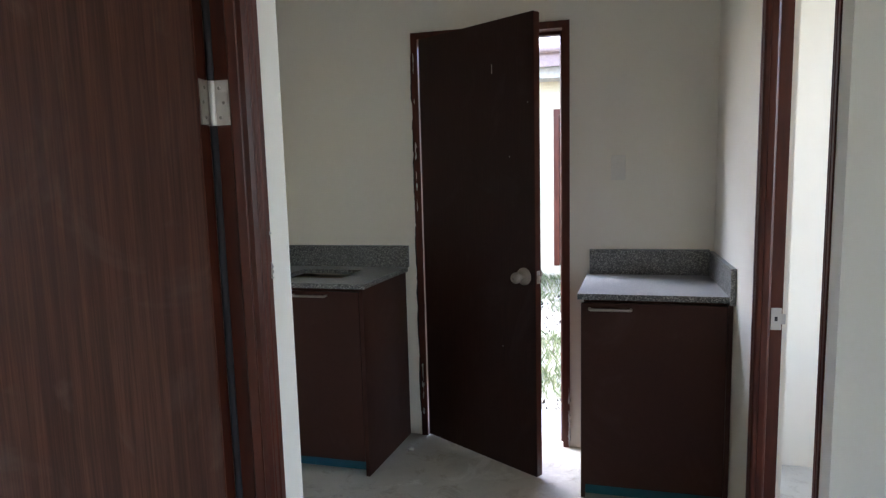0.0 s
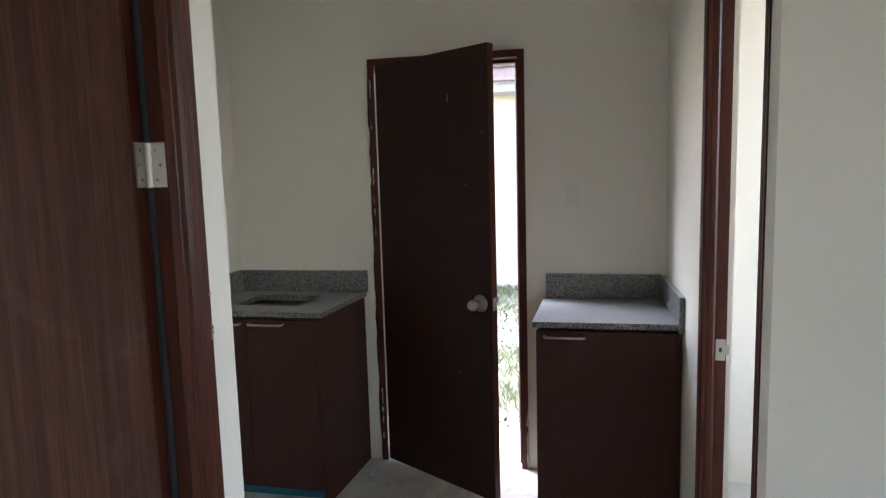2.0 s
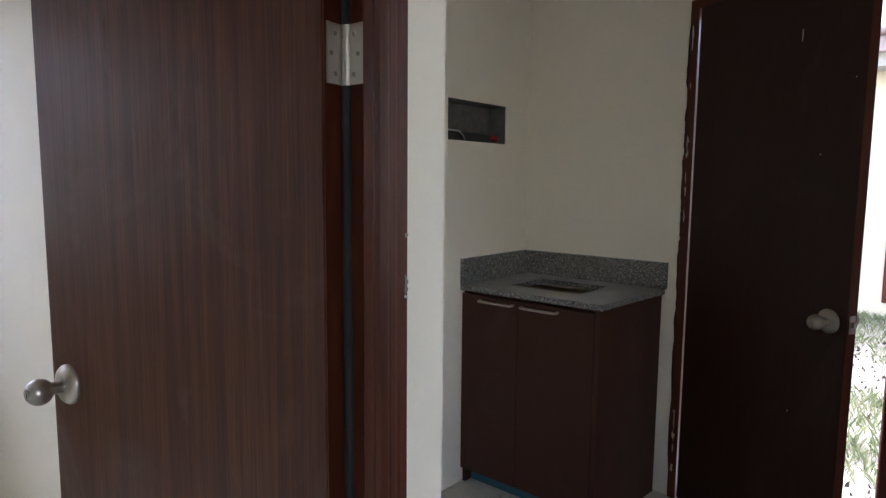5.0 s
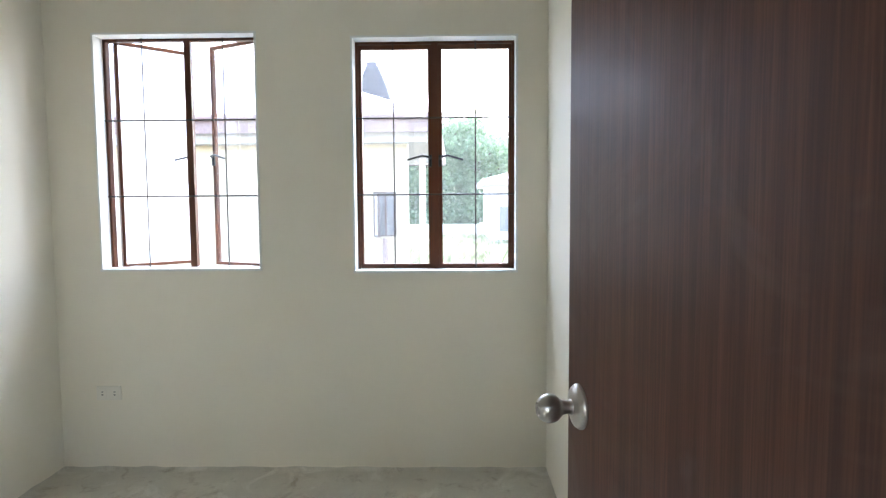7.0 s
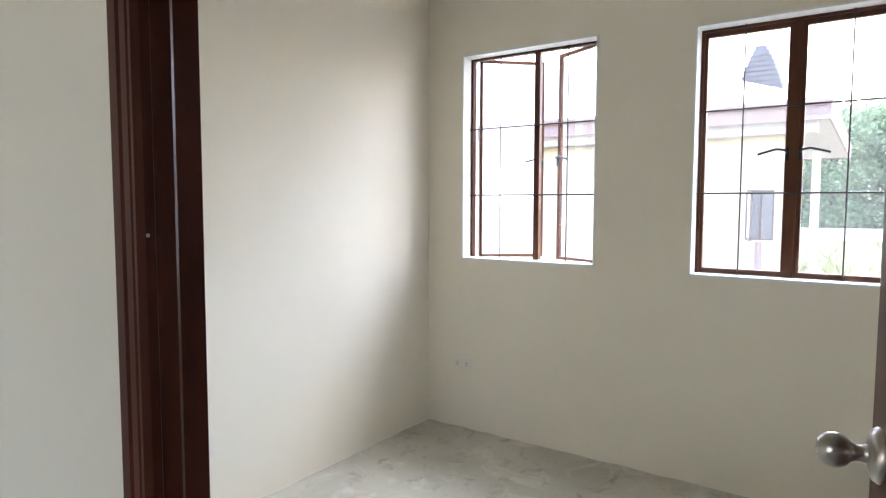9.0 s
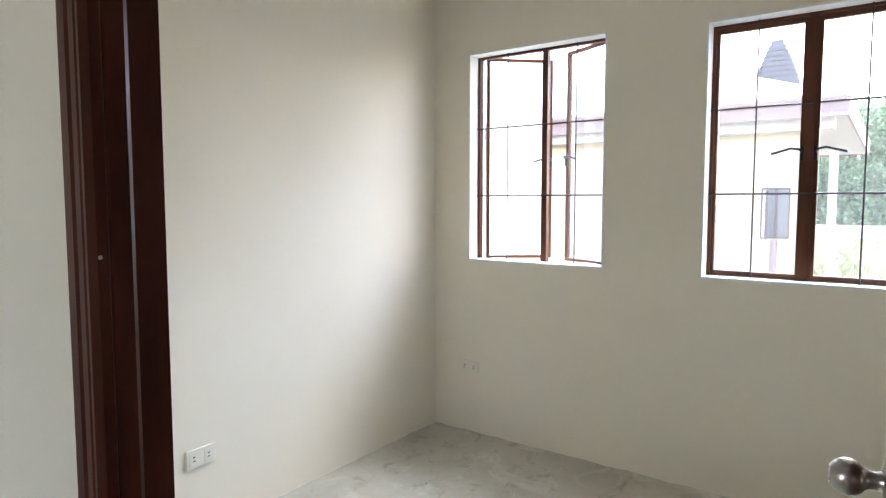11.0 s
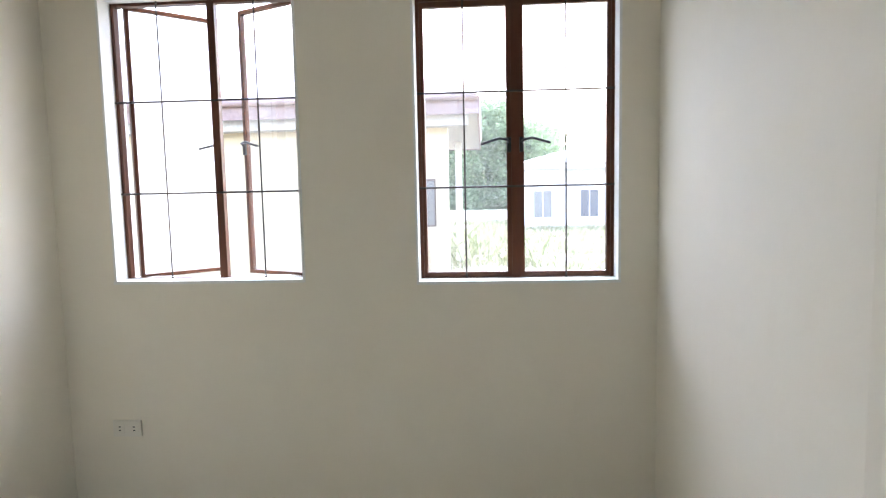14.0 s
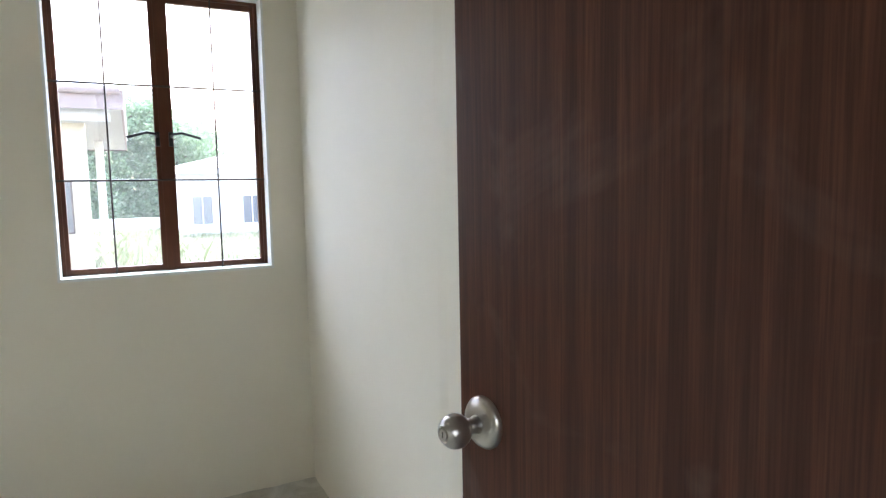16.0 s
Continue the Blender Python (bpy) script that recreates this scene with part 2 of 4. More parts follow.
def tube(points, radius, steps=10):
    """A round bar along a line of points."""
    bm = bmesh.new()
    pts = [Vector(p) for p in points]
    rings = []
    for k, p in enumerate(pts):
        d = (pts[min(k + 1, len(pts) - 1)] - pts[max(k - 1, 0)]).normalized()
        u = d.orthogonal().normalized() if not rings else (last - d * last.dot(d)).normalized()
        last = u
        w = d.cross(u)
        rings.append([bm.verts.new(p + radius * (math.cos(a) * u + math.sin(a) * w)) for a in (2 * math.pi * q / steps for q in range(steps))])
    for a, b in zip(rings, rings[1:]):
        for q in range(steps):
            bm.faces.new((a[q], a[(q + 1) % steps], b[(q + 1) % steps], b[q]))
    bm.faces.new(rings[0][::-1])
    bm.faces.new(rings[-1])
    return bm


def link_mesh(name, bm, material, smooth=False):
    me = bpy.data.meshes.new(name)
    bm.to_mesh(me)
    bm.free()
    me.materials.append(material)
    if smooth:
        for p in me.polygons:
            p.use_smooth = True
        me.set_sharp_from_angle(angle=radians(40))
    return new(name, me)


def part(name, bm, material, parent, label="", smooth=False):
    ob = link_mesh(name, bm, material, smooth)
    ob.parent = parent
    return tagged(ob, label)


def thing(name, label, category, m=Matrix(), group="", kind=""):
    ob = new(name)
    ob.empty_display_size = 0.1
    ob.matrix_world = m
    return tagged(ob, label, category, group, kind)


def structure(name, bm, material, label, category):
    return tagged(link_mesh(name, bm, material), label, category, kind="structure")


# ---- plan ----
BX0, BX1 = -3.124, -0.512     # bedroom, window wall to door wall
BY0, BY1 = -1.395, 1.063       # bedroom, south to north wall
HALL = -0.43                  # hall face of the door wall
KX0, KX1, KY = -1.535, 0.697, 3.06   # kitchen, west, east and back wall
KS = 1.117                    # kitchen face of the wall behind the bedroom
BATH_Y = 1.44                 # living-room face of the bath wall
LX1, LY0 = 3.6, -4.0          # living room, east and south wall
H = 2.62
W1, W2 = (-1.153, -0.353, 1.021, 2.177), (0.113, 0.915, 1.007, 2.148)   # the two bedroom windows: along y, sill and head
D1Y0, D1Y1 = 0.178, 1.025     # bedroom door frame, outside edges
D2X0, D2X1 = -0.756, 0.034    # back door frame, outside edges
D3Y0, D3Y1 = 1.508, 2.205     # bath door frame, outside edges
DOOR_TOP = 2.12

# ---- floor, walls, ceiling ----
structure("floor", boxes((BX0 - 0.15, LX1 + 0.15, LY0 - 0.15, BATH_Y + 0.1, -0.1, 0.0), (BX0 - 0.15, 2.1, BATH_Y + 0.1, KY + 0.14, -0.1, 0.0)), SCREED,
          "rough grey cement screed floor with pale patches", "floor")
structure("ceiling", boxes((BX0 - 0.15, LX1 + 0.15, LY0 - 0.15, BATH_Y + 0.1, H, H + 0.1), (BX0 - 0.15, 2.1, BATH_Y + 0.1, KY + 0.14, H, H + 0.1)), CEIL,
          "plain white painted ceiling over all rooms", "ceiling")
structure("roof", boxes((BX0 - 0.85, LX1 + 0.6, LY0 - 0.3, BATH_Y + 0.1, H + 0.104, H + 0.2), (BX0 - 0.85, 2.4, BATH_Y + 0.1, KY + 0.25, H + 0.104, H + 0.2)), ROOF,
          "pale metal roof with eaves over the window wall", "roof")
structure("wall_west", boxes(
    (BX0 - 0.15, BX0, W1[0], W1[1], 0, W1[2]), (BX0 - 0.15, BX0, W1[0], W1[1], W1[3], H),
    (BX0 - 0.15, BX0, W2[0], W2[1], 0, W2[2]), (BX0 - 0.15, BX0, W2[0], W2[1], W2[3], H),
    (BX0 - 0.15, BX0, BY0 - 0.1, W1[0], 0, H), (BX0 - 0.15, BX0, W1[1], W2[0], 0, H), (BX0 - 0.15, BX0, W2[1], KS, 0, H)), PLASTER, "cream painted bedroom wall with two window openings", "wall")
structure("wall_south", boxes((BX0, BX1, BY0 - 0.1, BY0, 0, H)), PLASTER, "cream painted bedroom side wall with a low socket", "wall")
structure("wall_north", prism([(BX0, BY1), (-1.78, BY1), (-1.74, BY1 + 0.004), (BX1, BY1 + 0.02), (BX1, KS), (BX0, KS)], 0, H), PLASTER,
          "cream painted wall between bedroom and kitchen, slightly stepped", "wall")
structure("wall_door_side", boxes(
    (BX1, HALL, LY0, D1Y0, 0, H), (BX1, HALL, D1Y1, KS, 0, H), (BX1, HALL, D1Y0, D1Y1, DOOR_TOP, H)), PLASTER,
    "cream painted wall round the bedroom doorway", "wall")
structure("wall_kitchen_back", boxes(
    (KX0 - 0.1, D2X0, KY, KY + 0.14, 0, H), (D2X1, 2.1, KY, KY + 0.14, 0, H), (D2X0, D2X1, KY, KY + 0.14, DOOR_TOP, H)), PLASTER,
    "cream painted kitchen back wall with a doorway", "wall")
NY0, NY1, NZ0, NZ1 = 2.44, 2.868, 1.558, 1.734
structure("wall_kitchen_west", boxes(
    (KX0 - 0.1, KX0, KS, NY0, 0, H), (KX0 - 0.1, KX0, NY1, KY, 0, H),
    (KX0 - 0.1, KX0, NY0, NY1, 0, NZ0), (KX0 - 0.1, KX0, NY0, NY1, NZ1, H), (KX0 - 0.12, KX0 - 0.1, NY0 - 0.05, NY1 + 0.05, NZ0 - 0.05, NZ1 + 0.05)),
    PLASTER, "cream painted kitchen wall with an open meter recess", "wall")
structure("wall_bath_west", boxes(
    (KX1, KX1 + 0.1, D3Y1, KY, 0, H), (KX1, KX1 + 0.1, BATH_Y + 0.1, D3Y0, 0, H), (KX1, KX1 + 0.1, D3Y0, D3Y1, DOOR_TOP, H)), PLASTER,
    "cream painted wall round the bathroom doorway", "wall")
structure("wall_bath_south", boxes((KX1, LX1, BATH_Y, BATH_Y + 0.1, 0, H)), PLASTER, "bright cream wall of the living room", "wall")
structure("wall_bath_east", boxes((2.0, 2.1, BATH_Y + 0.1, 1.62, 0, H), (2.0, 2.1, 2.96, KY, 0, H), (2.0, 2.1, 1.62, 2.96, 0, 0.6), (2.0, 2.1, 1.62, 2.96, 2.4, H)), PLASTER, "cream painted bathroom end wall with a window opening", "wall")
structure("wall_living_south", boxes((HALL, LX1, LY0 - 0.15, LY0, 0, H)), PLASTER, "plain cream painted living-room wall", "wall")
structure("wall_living_east", boxes((LX1, LX1 + 0.15, LY0 - 0.15, -3.0, 0, H), (LX1, LX1 + 0.15, -0.9, BATH_Y + 0.1, 0, H), (LX1, LX1 + 0.15, -3.0, -0.9, 0, 0.9), (LX1, LX1 + 0.15, -3.0, -0.9, 2.3, H)), PLASTER, "cream painted living-room end wall with a window opening", "wall")


# white lining of the window reveals, a hair proud of the wall
def reveal(name, y0, y1, z_sill, z_head):
    e = 0.006
    x0, x1 = BX0 - 0.155, BX0 + 0.004
    structure(name, boxes((x0, x1, y0 - 0.004, y0 + e, z_sill, z_head), (x0, x1, y1 - e, y1 + 0.004, z_sill, z_head),
                          (x0, x1 + 0.006, y0 - 0.004, y1 + 0.004, z_sill - 0.006, z_sill + 0.006), (x0, x1, y0 - 0.004, y1 + 0.004, z_head - e, z_head + 0.004)),
              REVEAL, "white painted plaster reveal round the window", "trim")


reveal("window_trim_1", *W1)
reveal("window_trim_2", *W2)


# ---- windows ----
def sash(parent, w, h, m, lever, s, pane_mat=GLASS, pane_label="glass pane under a faint dust film"):
    """A steel casement leaf, w wide from its hinge, with glass and lever handle."""
    d = 0.026
    frame_ob = part("casement", boxes((0, s, -d / 2, d / 2, 0, h), (w - s, w, -d / 2, d / 2, 0, h),
                                      (s, w - s, -d / 2, d / 2, 0, s), (s, w - s, -d / 2, d / 2, h - s, h), m=m), SASH, parent)
    pane = part("pane", boxes((s - 0.004, w - s + 0.004, -0.002, 0.002, s - 0.004, h - s + 0.004), m=m), pane_mat, frame_ob, pane_label)
    pane.visible_shadow = False
    z = h * 0.485
    base = boxes((w - 0.019, w - 0.003, -d / 2 - 0.012, -d / 2, z - 0.03, z + 0.03), bevel=0.003, m=m)
    part("handle_plate", base, BLACK_IRON, frame_ob, "small black handle plate")
    q = [m @ Vector(p) for p in ((w - 0.011, -d / 2 - 0.01, z + 0.01), (w - 0.02, -d / 2 - 0.03, z + 0.018), (w - 0.05, -d / 2 - 0.036, z + 0.024), (w - 0.125, -d / 2 - 0.036, z + 0.012 * lever))]
    part("handle", tube(q, 0.0055), BLACK_IRON, frame_ob, "black lever handle", smooth=True)
    return frame_ob


def casement_window(name, y0, y1, z_sill, z_head, label, opened):
    xf0, xf1 = BX0 - 0.112, BX0 - 0.08
    a, b = y0 - 0.002, y1 + 0.002
    z0, z1 = z_sill - 0.01, z_head + 0.004
    mid, t = (a + b) / 2 + (0.03 if opened else 0.0), 0.022
    win = thing(name, label, "window", pose(xf0, mid, z0), kind="structure")
    inv = win.matrix_world.inverted()
    back = Matrix(inv)
    part("window_frame", boxes((xf0, xf1, a, a + t, z0, z1), (xf0, xf1, b - t, b, z0, z1), (xf0, xf1, a + t, b - t, z0, z0 + t * 0.8),
                               (xf0, xf1, a + t, b - t, z1 - t, z1), m=back), SASH, win, "brown painted steel frame")
    part("mullion", boxes((xf0, xf1, mid - 0.016, mid + 0.016, z0 + t * 0.8, z1 - t), m=back), SASH, win)
    h = z1 - z0 - 1.8 * t + (0.022 if opened else -0.004)
    zb = z0 + 0.8 * t - (0.006 if opened else -0.002)
    wl = mid - 0.014 - a - t - 0.002
    wr = b - t - mid - 0.014 - 0.002
    xl = xf0 - 0.012
    if opened:
        left = pose(xl - 0.0, a + t + 0.018, zb, 0, 0, 90 + 44)
        right = Matrix.Translation((xl, b - t - 0.004, zb)) @ pose(0, 0, 0, 0, 0, -90 - 27) @ Matrix.Diagonal((1, -1, 1, 1))
    else:
        left = pose(xf0 + 0.012, a + t - 0.006, zb, 0, 0, 90)
        right = Matrix.Translation((xf0 + 0.012, b - t + 0.006, zb)) @ pose(0, 0, 0, 0, 0, -90) @ Matrix.Diagonal((1, -1, 1, 1))
    # the open left leaf has reflected sky glare painted on as a dense film
    filmed = (GLARE_GLASS, "glass pane whitened by a film painting sky glare") if opened else (GLASS, "glass pane under a faint dust film")
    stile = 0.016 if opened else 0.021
    sash(win, wl + (0.008 if not opened else -0.004), h, back @ left, 0.2, stile, *filmed)
    sash(win, wr + (0.008 if not opened else 0.0), h, back @ right, 0.2, stile)
    # burglar bars on the room side
    xg = xf1 + 0.006
    for zz in (1.388, 1.768):
        part("grille_bar", tube([inv @ Vector((xg, a, zz)), inv @ Vector((xg, b, zz))], 0.0042, 8), GRILLE, win, smooth=True)
    for yy in ((a + mid) / 2 - 0.004, (b + mid) / 2 + 0.0):
        part("grille_bar", tube([inv @ Vector((xg + 0.006, yy, z0)), inv @ Vector((xg + 0.006, yy, z1))], 0.0035, 8), GRILLE, win, smooth=True)
    for zz in (1.388, 1.768):
        for yy in (a - 0.006, b + 0.006):
            part("grille_anchor", boxes((xg - 0.008, xg + 0.008, yy - 0.008, yy + 0.008, zz - 0.008, zz + 0.008), bevel=0.003, m=back), GRILLE, win)
    return win


casement_window("window_1", *W1, "brown steel window with both casements swung open outside", True)
casement_window("window_2", *W2, "brown steel window with closed casements and grille bars", False)


# ---- doors ----
def jamb_profile(width, depth, rebate=0.016):
    """Plan outline of a rebated jamb: the stop stands proud on the front half."""
    s, r = width, width - rebate
    pts = [(0, 0), (0, s * 0.3), (0.0025, s * 0.36), (0.0025, s * 0.42), (0, s * 0.48), (0, s * 0.68), (0.002, s * 0.73), (0, s * 0.78), (0, s - 0.006), (0.006, s), (0.016, s), (0.018, s - 0.002), (0.02, s), (0.038, s), (0.044, s - 0.005), (0.048, r), (depth, r), (depth, 0)]
    return pts


def knob_set(parent, place, normal_deg):
    """A ball knob on a round rose, standing out of a leaf."""
    m = place @ pose(0, 0, 0, 90, 0, normal_deg)
    rose = lathe([(0.04, 0.0), (0.04, 0.003), (0.036, 0.009), (0.025, 0.013), (0.0145, 0.016)], 40, m)
    part("rose", rose, STEEL, parent, "round satin steel rose", smooth=True)
    ball = [(0.0175, 0.012), (0.0135, 0.017), (0.0115, 0.024), (0.0125, 0.032)]
    ball += [(0.0255 * math.sin(a), 0.056 - 0.0245 * math.cos(a)) for a in [radians(d) for d in range(36, 148, 8)]]
    ball += [(0.0125, 0.0775), (0.0112, 0.0765), (0.0108, 0.0745)]
    part("knob", lathe(ball, 40, m), STEEL, parent, "satin steel ball knob", smooth=True)
    part("key_cylinder", lathe([(0.0085, 0.0735), (0.0085, 0.0775), (0.0078, 0.0783)], 24, m), CHROME, parent, smooth=True)
    part("keyhole", boxes((-0.001, 0.001, -0.0045, 0.0045, 0.0781, 0.0785), m=m), SLOT, parent)


def hinge(parent, z, x, y, m):
    k = part("hinge", tube([m @ Vector((x, y, z)), m @ Vector((x, y, z + 0.082))], 0.0065, 12), CHROME, parent, "steel butt hinge", smooth=True)
    for dz in (0.0, 0.0205, 0.041, 0.0615):
        part("knuckle", tube([m @ Vector((x, y, z + dz + 0.002)), m @ Vector((x, y, z + dz + 0.0185))], 0.0076, 12), CHROME, k, smooth=True)
    return k


# bedroom door: frame in the hall wall, leaf swung into the bedroom
door1 = thing("door_1", "open brown wood-grain bedroom door in a red-brown frame", "door", pose(-0.47, D1Y1, 0), kind="structure")
inv1 = door1.matrix_world.inverted()
FX = HALL + 0.012
part("jamb", prism([(FX - x, D1Y1 - y) for x, y in jamb_profile(0.046, 0.087, 0.0125)], 0, DOOR_TOP), FRAME_WOOD, door1).matrix_local = inv1
part("jamb", prism([(FX - x, D1Y0 + y) for x, y in jamb_profile(0.047, 0.087, 0.025)], 0, DOOR_TOP), FRAME_WOOD, door1).matrix_local = inv1
part("head", boxes((FX - 0.087, FX, D1Y0 + 0.036, D1Y1 - 0.036, DOOR_TOP - 0.036, DOOR_TOP), (FX - 0.046, FX, D1Y0 + 0.05, D1Y1 - 0.05, DOOR_TOP - 0.052, DOOR_TOP - 0.036)), FRAME_WOOD, door1).matrix_local = inv1
LEAF1 = pose(-0.505, 0.949, 0, 0, 0, 180 + 10.2)
leaf1 = part("leaf", boxes((0, 0.717, -0.04, 0, 0.012, DOOR_TOP - 0.042), bevel=0.0015), DOOR_WOOD, door1, "flush wood-grain door leaf with hand smudges")
leaf1.matrix_local = inv1 @ LEAF1
part("leaf_edge", boxes((-0.0025, 0.001, -0.0385, -0.0015, 0.013, DOOR_TOP - 0.043)), FRAME_WOOD, leaf1, "red-brown lipping on the door edge")
knob_set(leaf1, pose(0.661, 0.0, 0.977), 180)
knob_set(leaf1, pose(0.661, -0.04, 0.977), 0)
part("latch_plate", boxes((0.7165, 0.719, -0.031, -0.009, 0.942, 1.0), bevel=0.0008), CHROME, leaf1, "steel latch plate")
# added dark tubes close the hinge gap and paint its shade
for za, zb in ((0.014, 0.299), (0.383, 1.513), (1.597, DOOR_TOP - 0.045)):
    part("gap_shade_strip", tube([(-0.0105, -0.0385, za), (-0.0105, -0.0385, zb)], 0.007, 12), GAP_SHADE, leaf1, "added dark strip painting the shade of the hinge gap", smooth=True)
for hz in (0.3, 1.514):
    k = hinge(door1, hz, -0.0105, -0.0405, Matrix())
    k.matrix_local = inv1 @ LEAF1
    part("hinge_plate", boxes((-0.005, -0.0024, -0.0395, -0.006, hz, hz + 0.082), bevel=0.0006), CHROME, k, "steel hinge plate on the door edge")
    p = LEAF1.inverted()
    part("jamb_plate", boxes((-0.503, -0.466, D1Y1 - 0.0355, D1Y1 - 0.0333, hz, hz + 0.082), bevel=0.0006, m=p), CHROME, k, "steel hinge plate on the jamb")
    for dz in (0.014, 0.041, 0.068):
        part("screw", lathe([(0.0035, 0), (0.0028, 0.0012)], 10, p @ pose(-0.486 + 0.008 * (dz == 0.041), D1Y1 - 0.0354, hz + dz, 90, 0, 0)), SCREW, k)
        part("screw", lathe([(0.0035, 0), (0.0028, 0.0012)], 10, pose(-0.0049, -0.022 + 0.008 * (dz == 0.041), hz + dz, 0, -90, 0)), SCREW, k)

# back door: hinged beside the sink, standing half open into the kitchen
door2 = thing("door_2", "dark brown kitchen back door standing half open", "door", pose(D2X0, KY, 0), kind="structure")
inv2 = door2.matrix_world.inverted()
GY = KY - 0.012
part("jamb", prism([(D2X0 + y, GY + 0.113 - x) for x, y in jamb_profile(0.05, 0.113)], 0, DOOR_TOP), FRAME_WOOD, door2).matrix_local = inv2
part("jamb", prism([(D2X1 - y, GY + 0.113 - x) for x, y in jamb_profile(0.05, 0.113)], 0, DOOR_TOP), FRAME_WOOD, door2).matrix_local = inv2
part("head", boxes((D2X0 + 0.034, D2X1 - 0.034, GY, GY + 0.113, DOOR_TOP - 0.034, DOOR_TOP), (D2X0 + 0.05, D2X1 - 0.05, GY + 0.07, GY + 0.113, DOOR_TOP - 0.05, DOOR_TOP - 0.034)), FRAME_WOOD, door2).matrix_local = inv2
LEAF2 = pose(D2X0 + 0.043, GY - 0.004, 0, 0, 0, -31)
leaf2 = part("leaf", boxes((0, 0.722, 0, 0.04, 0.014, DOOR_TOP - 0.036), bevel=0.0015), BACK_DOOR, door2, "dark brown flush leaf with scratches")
leaf2.matrix_local = inv2 @ LEAF2
part("leaf_edge", boxes((0.7215, 0.7242, 0.0015, 0.0385, 0.015, DOOR_TOP - 0.037)), FRAME_WOOD, leaf2, "red-brown lipping on the door edge")
knob_set(leaf2, pose(0.66, 0.0, 0.945), 0)
knob_set(leaf2, pose(0.66, 0.04, 0.945), 180)
part("latch_plate", boxes((0.724, 0.7262, 0.008, 0.032, 0.916, 0.974), bevel=0.0008), CHROME, leaf2, "steel latch plate")
part("latch", boxes((0.726, 0.737, 0.014, 0.026, 0.936, 0.954), bevel=0.002), CHROME, leaf2, "steel latch bolt")
part("scratch", boxes((0.486, 0.489, -0.0012, 0.0, 1.855, 1.895), m=Matrix.Shear("XZ", 4, (0.0, 0.0))), RAW_CEMENT, leaf2, "pale scratch")
for sx, sz in ((0.585, 1.48), (0.69, 1.71), (0.53, 0.6)):
    part("paint_fleck", lathe([(0.003, 0), (0.0022, 0.0008)], 8, pose(sx, 0.0, sz, 90, 0, 0)), RAW_CEMENT, leaf2)

# bath door frame, its leaf folded out of sight
door3 = thing("door_3", "red-brown bathroom door frame with a steel strike plate", "door", pose(KX1, D3Y1, 0), kind="structure")
inv3 = door3.matrix_world.inverted()
QX = KX1 - 0.01
part("jamb", prism([(QX + x, D3Y1 - y) for x, y in jamb_profile(0.052, 0.085)], 0, DOOR_TOP), FRAME_WOOD, door3).matrix_local = inv3
part("jamb", prism([(QX + 0.006 + x, D3Y0 + y) for x, y in jamb_profile(0.04, 0.08)], 0, DOOR_TOP), FRAME_WOOD, door3).matrix_local = inv3
part("head", boxes((QX, QX + 0.085, D3Y0 + 0.036, D3Y1 - 0.036, DOOR_TOP - 0.036, DOOR_TOP)), FRAME_WOOD, door3).matrix_local = inv3
strike = part("strike_plate", boxes((QX + 0.05, QX + 0.082, D3Y1 - 0.0385, D3Y1 - 0.0355, 0.872, 0.946), (QX + 0.08, QX + 0.094, D3Y1 - 0.0392, D3Y1 - 0.036, 0.892, 0.926), bevel=0.001), CHROME, door3, "steel strike plate")
strike.matrix_local = inv3
part("strike_hole", boxes((QX + 0.061, QX + 0.07, D3Y1 - 0.0392, D3Y1 - 0.0384, 0.902, 0.917)), SLOT, strike)


# ragged mortar left along the outside edges of the frames
def mortar_chips(name, label, rows, seed, material, tall=1.0):
    rng = random.Random(seed)
    bm = bmesh.new()
    for axis, fixed, level, z0, z1, count, size in rows:
        for _ in range(count):
            z, w, hh = rng.uniform(z0, z1), rng.uniform(0.3, 1) * size, rng.uniform(0.012, 0.06) * tall
            n, ring = 9, []
            for k in range(n):
                a = 2 * math.pi * k / n
                r = rng.uniform(0.35, 1.2)
                u, v = w * r * math.cos(a), hh * r * math.sin(a)
                ring.append((fixed + u, level, z + v) if axis == "y" else (level, fixed + u, z + v))
            c = bm.verts.new((fixed, level - 0.006, z) if axis == "y" else (level + 0.006, fixed, z))
            vs = [bm.verts.new(p) for p in ring]
            for k in range(n):
                bm.faces.new((c, vs[k], vs[(k + 1) % n]))
    bmesh.ops.recalc_face_normals(bm, faces=bm.faces)
    ob = link_mesh(name, bm, material)
    return tagged(ob, label, "mortar", kind="stuff")


mortar_chips("mortar_crumbs", "ragged pale mortar along the back door frame", [
    ("y", D2X0 + 0.012, KY - 0.014, 1.2, 2.06, 10, 0.007), ("y", D2X0 + 0.014, KY - 0.014, 0.06, 0.4, 6, 0.008), ("y", D2X1 - 0.002, KY - 0.0125, 0.04, 0.35, 7, 0.01)], 4, RAW_CEMENT)
mortar_chips("broken_plaster_edge", "dark ragged plaster edge along the back door frame", [
    ("y", D2X0 - 0.002, KY - 0.0015, 0.16, 1.93, 56, 0.011)], 14, DARK_JOINT, 2.6)


mortar_chips("plaster_flakes", "pale plaster flakes along the bedroom door frame", [
    ("x", D1Y1 + 0.001, HALL + 0.0005, 0.2, 2.0, 26, 0.004), ("x", D1Y1 - 0.004, HALL + 0.0125, 1.22, 1.32, 4, 0.004)], 9, RAW_CEMENT, 0.22)
